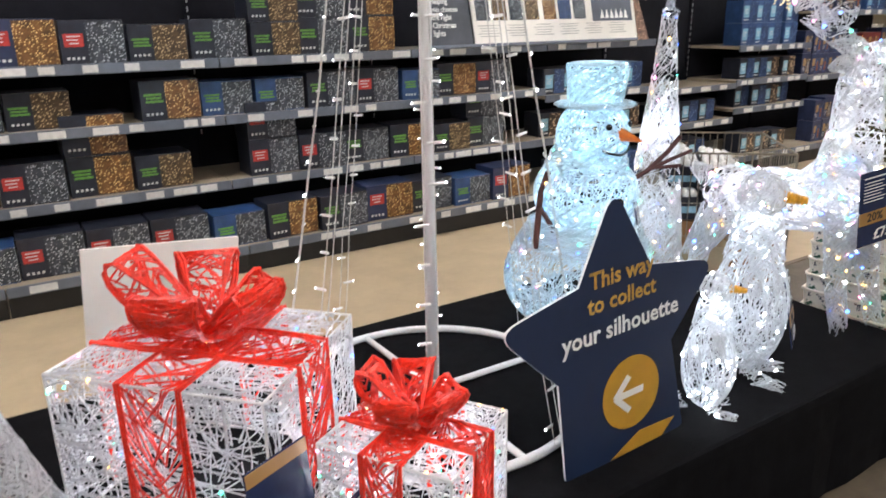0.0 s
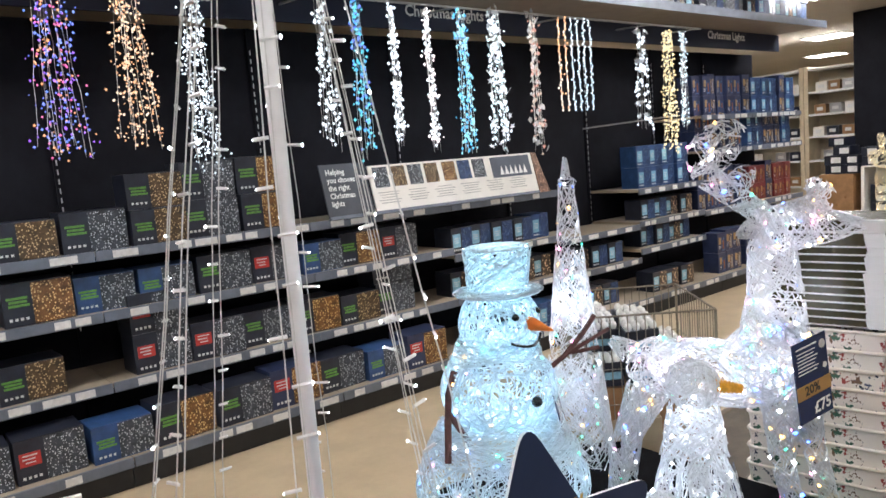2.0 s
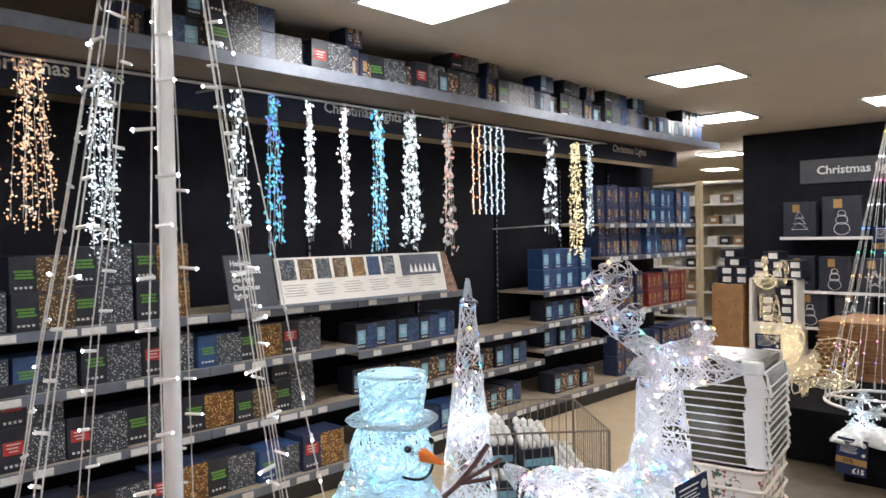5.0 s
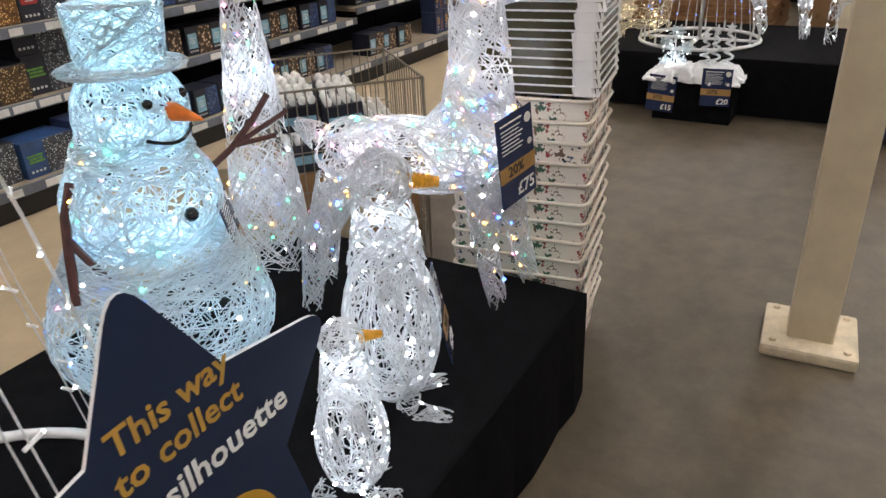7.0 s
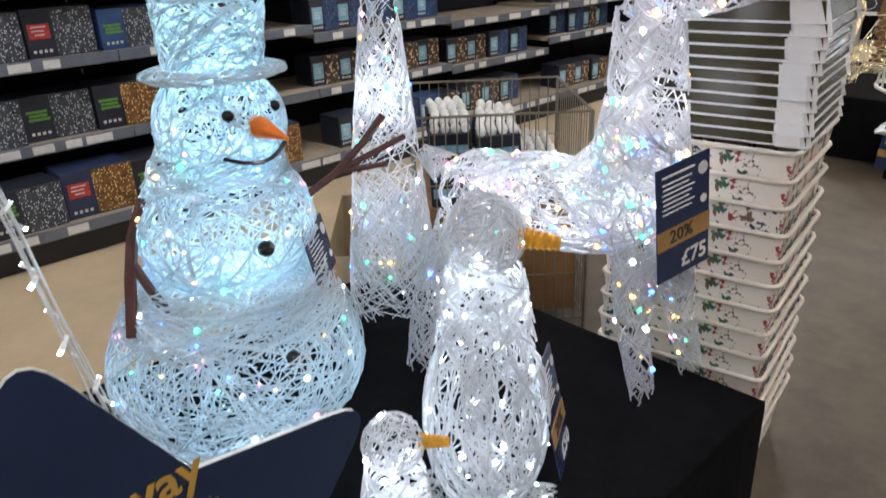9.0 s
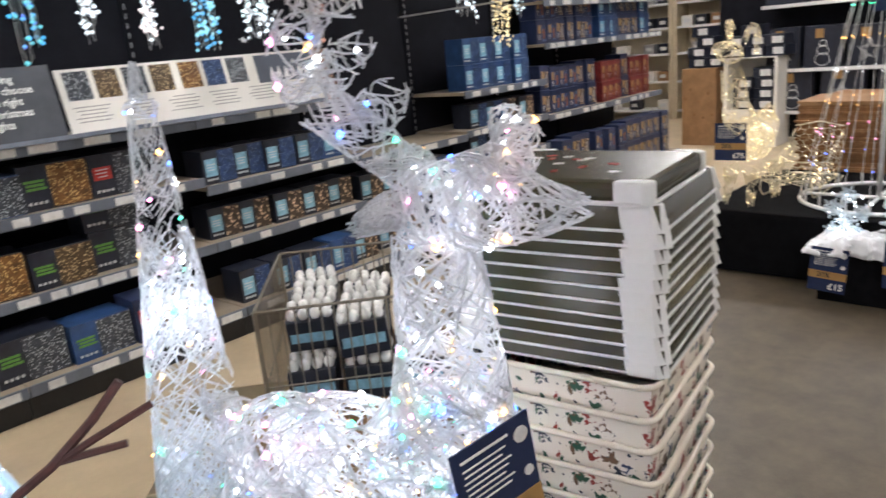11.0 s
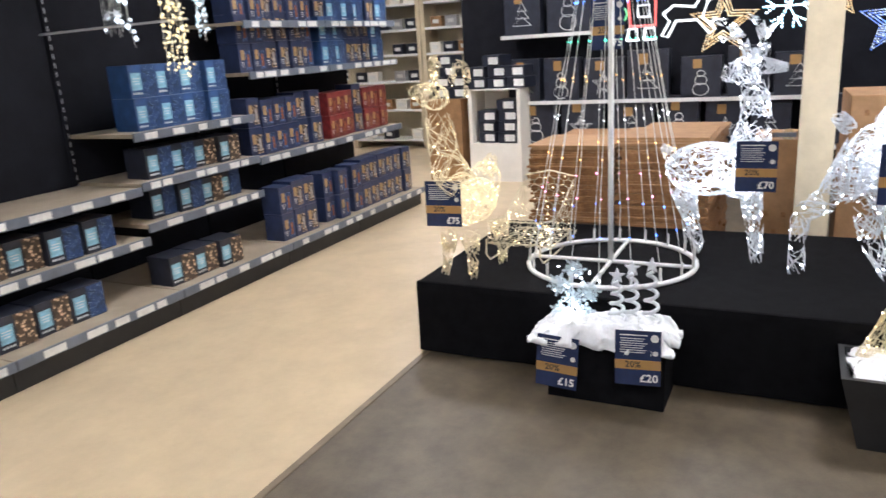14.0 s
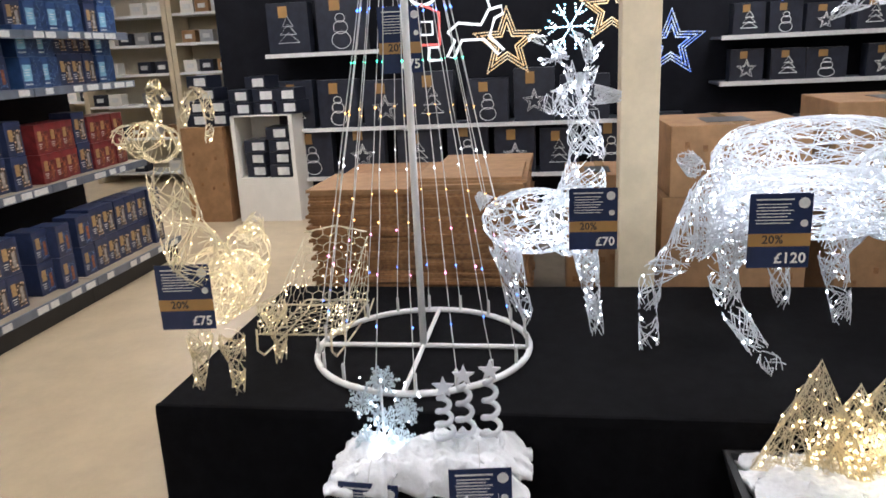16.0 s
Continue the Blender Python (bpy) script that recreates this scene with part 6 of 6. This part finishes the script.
for z, y0, y1 in ((0.80, 3.42, 0.3), (1.47, 3.42, 2.2), (1.07, -0.5, -3.2), (1.44, -0.5, -3.2), (0.35, 3.3, -3.2)):
    sh = thing("wall_shelf", "dark wall shelf with pale edge strip", "shelf", "wall shelves", pose(10.2, (y0 + y1) / 2, z))
    part("board", Geo().box((0.02, 0, -0.012), (0.42, abs(y0 - y1), 0.022)), M_SHELF, sh)
    part("edge_strip", Geo().box((-0.196, 0, -0.012), (0.010, abs(y0 - y1), 0.036)), M_LABEL, sh)
    y, i = y0 - 0.22, int(z * 10)
    while y > y1 + 0.15:
        w, h = (RNG.uniform(0.34, 0.44), RNG.uniform(0.38, 0.5)) if y0 > 0 else (RNG.uniform(0.24, 0.32), RNG.uniform(0.22, 0.27))
        if z == 1.07 or z == 1.44:
            h = min(h, 0.26)
        outline_box((10.12, y, z + 0.001), w, h, ("figure", "star", "tree")[i % 3], "dark motif light box with white line drawing")
        y -= w + RNG.uniform(0.02, 0.12)
        i += 1


def dotted_star(at, R, led, label, rings=3):
    th = thing("star_light", label, "star light", "star lights", pose(*at))
    part("hanger", Geo().line([(0, 0, R * 0.35), (0.43, 0, R * 0.35)], 0.004, 5), M_METAL, th)
    for s in range(rings):
        p = []
        for i in range(11):
            a = math.pi / 2 + i * math.pi / 5
            r = (R if i % 2 == 0 else R * 0.42) * (1 - s * 0.22)
            p.append((0, r * math.cos(a), r * math.sin(a)))
        fr = part("frame", Geo().line(p, 0.004, 4), M_METAL, th)
        p = np.array(p)
        dots = np.concatenate([p[i] + (p[i + 1] - p[i]) * np.linspace(0, 0.9, 9)[:, None] for i in range(10)]) + np.array([-0.008, 0, 0])
        part("bulb", Geo().octas(dots, 0.0075), led, fr, kind="stuff")


LED_BLUE = leds("blue_leds", [(0.1, 0.25, 1.0), (0.75, 0.85, 1.0)], 0.7)
LED_RED = leds("red_leds", [(1.0, 0.06, 0.05), (1.0, 0.1, 0.08)], 0.6)
LED_ROPE = leds("white_rope", [(0.9, 0.96, 1.0), (0.95, 0.98, 1.0)], 0.8)
LED_GRN = leds("green_leds", [(0.1, 0.9, 0.3), (0.15, 0.8, 0.3)], 0.5)
LED_GOLD = leds("gold_star_leds", [(1.0, 0.62, 0.25), (1.0, 0.8, 0.5)], 0.8)
dotted_star((10.0, 1.25, 1.47), 0.30, LED_GOLD, "warm gold dotted star light on the dark wall")
dotted_star((10.0, 0.38, 1.70), 0.27, LED_GOLD, "warm gold dotted star light on the dark wall")
dotted_star((10.0, -0.10, 1.40), 0.28, LED_BLUE, "blue and white dotted star light on the dark wall")
dotted_star((10.0, -1.1, 1.9), 0.25, LED_BLUE, "blue and white dotted star light on the dark wall")
sf = thing("snowflake_light", "cool cyan snowflake light on the dark wall", "snowflake light", m=pose(9.98, 0.72, 1.58))
part("hanger", Geo().line([(0, 0, 0), (0.46, 0, 0)], 0.004, 5), M_METAL, sf)
for k in range(6):
    a = k * math.pi / 3
    d = np.array((0, math.cos(a), math.sin(a)))
    ob = part("arm", Geo().line([(0, 0, 0), tuple(d * 0.2)], 0.005, 4), M_METAL, sf)
    e = [d * t for t in np.linspace(0.03, 0.2, 7)]
    for s in (-0.6, 0.6):
        d2 = np.array((0, math.cos(a + s), math.sin(a + s)))
        e += [d * 0.1 + d2 * t for t in (0.03, 0.06, 0.09)]
    part("bulb", Geo().octas(np.array(e) + (-0.008, 0, 0), 0.009), LED_ICE, ob, kind="stuff")

# rope light of a sleigh rider and reindeer
rp = thing("rope_light_motif", "rope-light outline in red, white and green hung before the dark wall", "rope light", m=pose(8.95, 1.77, 1.36))


def rope(name, pts, led, r=0.011):
    part(name, Geo().line([(0, y, z) for y, z in pts], r, 6), led, rp)


def oval(cy, cz, ry, rz, n=20, a0=0.0, a1=2 * math.pi):
    return [(cy + ry * math.cos(a), cz + rz * math.sin(a)) for a in np.linspace(a0, a1, n)]


rope("coat", [(0.10, 0.12), (0.12, 0.34), (0.02, 0.40), (-0.10, 0.34), (-0.10, 0.12), (0.10, 0.12)], LED_RED)
rope("belt", [(0.04, 0.19), (0.04, 0.28), (-0.05, 0.28), (-0.05, 0.19), (0.04, 0.19)], LED_ROPE, 0.008)
rope("boot", [(0.13, 0.01), (0.03, 0.01), (0.05, 0.10), (0.11, 0.10), (0.13, 0.01)], LED_ROPE)
rope("boot", [(-0.01, 0.01), (-0.11, 0.01), (-0.09, 0.10), (-0.02, 0.10), (-0.01, 0.01)], LED_ROPE)
rope("beard", oval(0.01, 0.48, 0.10, 0.085), LED_ROPE)
rope("hat", [(0.08, 0.55), (0.02, 0.75), (-0.04, 0.77), (-0.07, 0.55), (0.08, 0.55)], LED_ROPE)
rope("glove", oval(0.16, 0.22, 0.03, 0.05, 12), LED_GRN, 0.008)
rope("deer_outline", [(-0.16, 0.20), (-0.24, 0.26), (-0.40, 0.24), (-0.46, 0.34), (-0.55, 0.36), (-0.56, 0.31), (-0.50, 0.28), (-0.46, 0.16), (-0.56, 0.06), (-0.52, 0.03), (-0.42, 0.14), (-0.26, 0.14), (-0.20, 0.02), (-0.15, 0.03), (-0.21, 0.14), (-0.16, 0.20)], LED_ROPE)
rope("antler", [(-0.47, 0.35), (-0.44, 0.44), (-0.38, 0.46)], LED_ROPE, 0.008)
part("rod", Geo().line([(0.02, 0, 0.77), (0.02, 0, CEILING - 1.37)], 0.003, 4), M_METAL, rp)

# ---- goods at the far corner ----
big_carton(9.95, 4.00, 0.0, 0.42, 0.40, 0.87, 0, "upright printed brown carton at the aisle end")
dp = thing("white_dispenser", "white cardboard dispenser with dark packs", "display stand", m=pose(9.95, 3.43, 0))
part("base", Geo().box((0, 0, 0.20), (0.4, 0.58, 0.40)), M_PAPER, dp)
part("side_panel", Geo().box((0, 0.27, 0.68), (0.4, 0.035, 0.56)), M_PAPER, dp)
part("side_panel", Geo().box((0, -0.27, 0.68), (0.4, 0.035, 0.56)), M_PAPER, dp)
part("back_panel", Geo().box((0.18, 0, 0.68), (0.02, 0.5, 0.56)), M_PAPER, dp)
bp = thing("dark_pack", "small dark pack with white price sticker", "product box", "dark packs", pose(9.9, 3.3, 0.402))
part("body", Geo().box((0, 0, 0.055), (0.26, 0.2, 0.11)), M_BOXK, bp, bevel=0.004)
part("sticker", Geo().box((-0.1315, -0.03, 0.055), (0.002, 0.11, 0.07)), M_LABEL, bp, "white sticker")
for y, z in ((3.52, 0.402), (3.3, 0.514), (3.52, 0.514), (3.3, 0.626), (3.54, 0.626), (3.32, 0.738), (3.40, 0.962), (3.18, 0.962), (3.62, 0.962), (3.40, 1.074), (3.62, 1.074), (3.2, 1.074), (3.45, 1.186), (3.85, 0.875), (4.05, 0.875), (3.85, 0.987), (4.07, 0.987), (3.95, 1.1), (4.0, 1.212)):
    copy_thing(bp, pose(9.93, y, z, 0, 0, RNG.normal(0, 5)))
part("top_tray", Geo().box((0, 0, 0.955), (0.4, 0.57, 0.01)), M_PAPER, dp)


def back_rack(x, y0, y1, label):
    th = thing("stock_rack", label, "shelving", "cream racks", pose(x, (y0 + y1) / 2, 0))
    w = abs(y1 - y0)
    for s in (-1, 1):
        part("upright", Geo().box((0, s * (w / 2), 1.2), (0.4, 0.06, 2.4)), M_CREAM, th)
    part("back_panel", Geo().box((0.21, 0, 1.2), (0.02, w, 2.4)), M_WALL, th)
    for z in (0.12, 0.55, 0.95, 1.32, 1.66, 2.0, 2.35):
        part("shelf", Geo().box((0, 0, z), (0.4, w - 0.07, 0.03)), M_WHITE, th)


M_TOY = [M_BOXK, M_CARD, M_METAL, M_PAPER, M_BOXB, M_GREEN]
gd = [thing("stock_item", lb_, "boxed item", "stock items", pose(12.0, 5.0, -0.3 + i)) for i, lb_ in enumerate(("small black boxed item", "small brown boxed item", "small grey boxed item", "small white boxed item"))]
for o, m_ in zip(gd, M_TOY):
    part("body", Geo().box((0, 0, 0.07), (0.16, 0.17, 0.14)), m_, o, bevel=0.006)
    part("label", Geo().box((-0.081, 0, 0.07), (0.002, 0.09, 0.05)), M_LABEL, o)
used = [False] * 4
for x, y0, y1 in ((12.2, 4.15, 5.35), (12.2, 5.42, 6.6), (13.8, 6.8, 8.2)):
    back_rack(x, y0, y1, "cream stock rack with small boxed goods")
    for z in (0.135, 0.565, 0.965, 1.335, 1.675, 2.015):
        y = y0 + 0.14
        while y < y1 - 0.14:
            i = int(RNG.integers(4))
            if RNG.uniform() < 0.85:
                m = pose(x - 0.08, y, z + 0.0005, 0, 0, RNG.normal(0, 4))
                if not used[i]:
                    gd[i].matrix_world, used[i] = m, True
                else:
                    copy_thing(gd[i], m)
            y += RNG.uniform(0.18, 0.24)
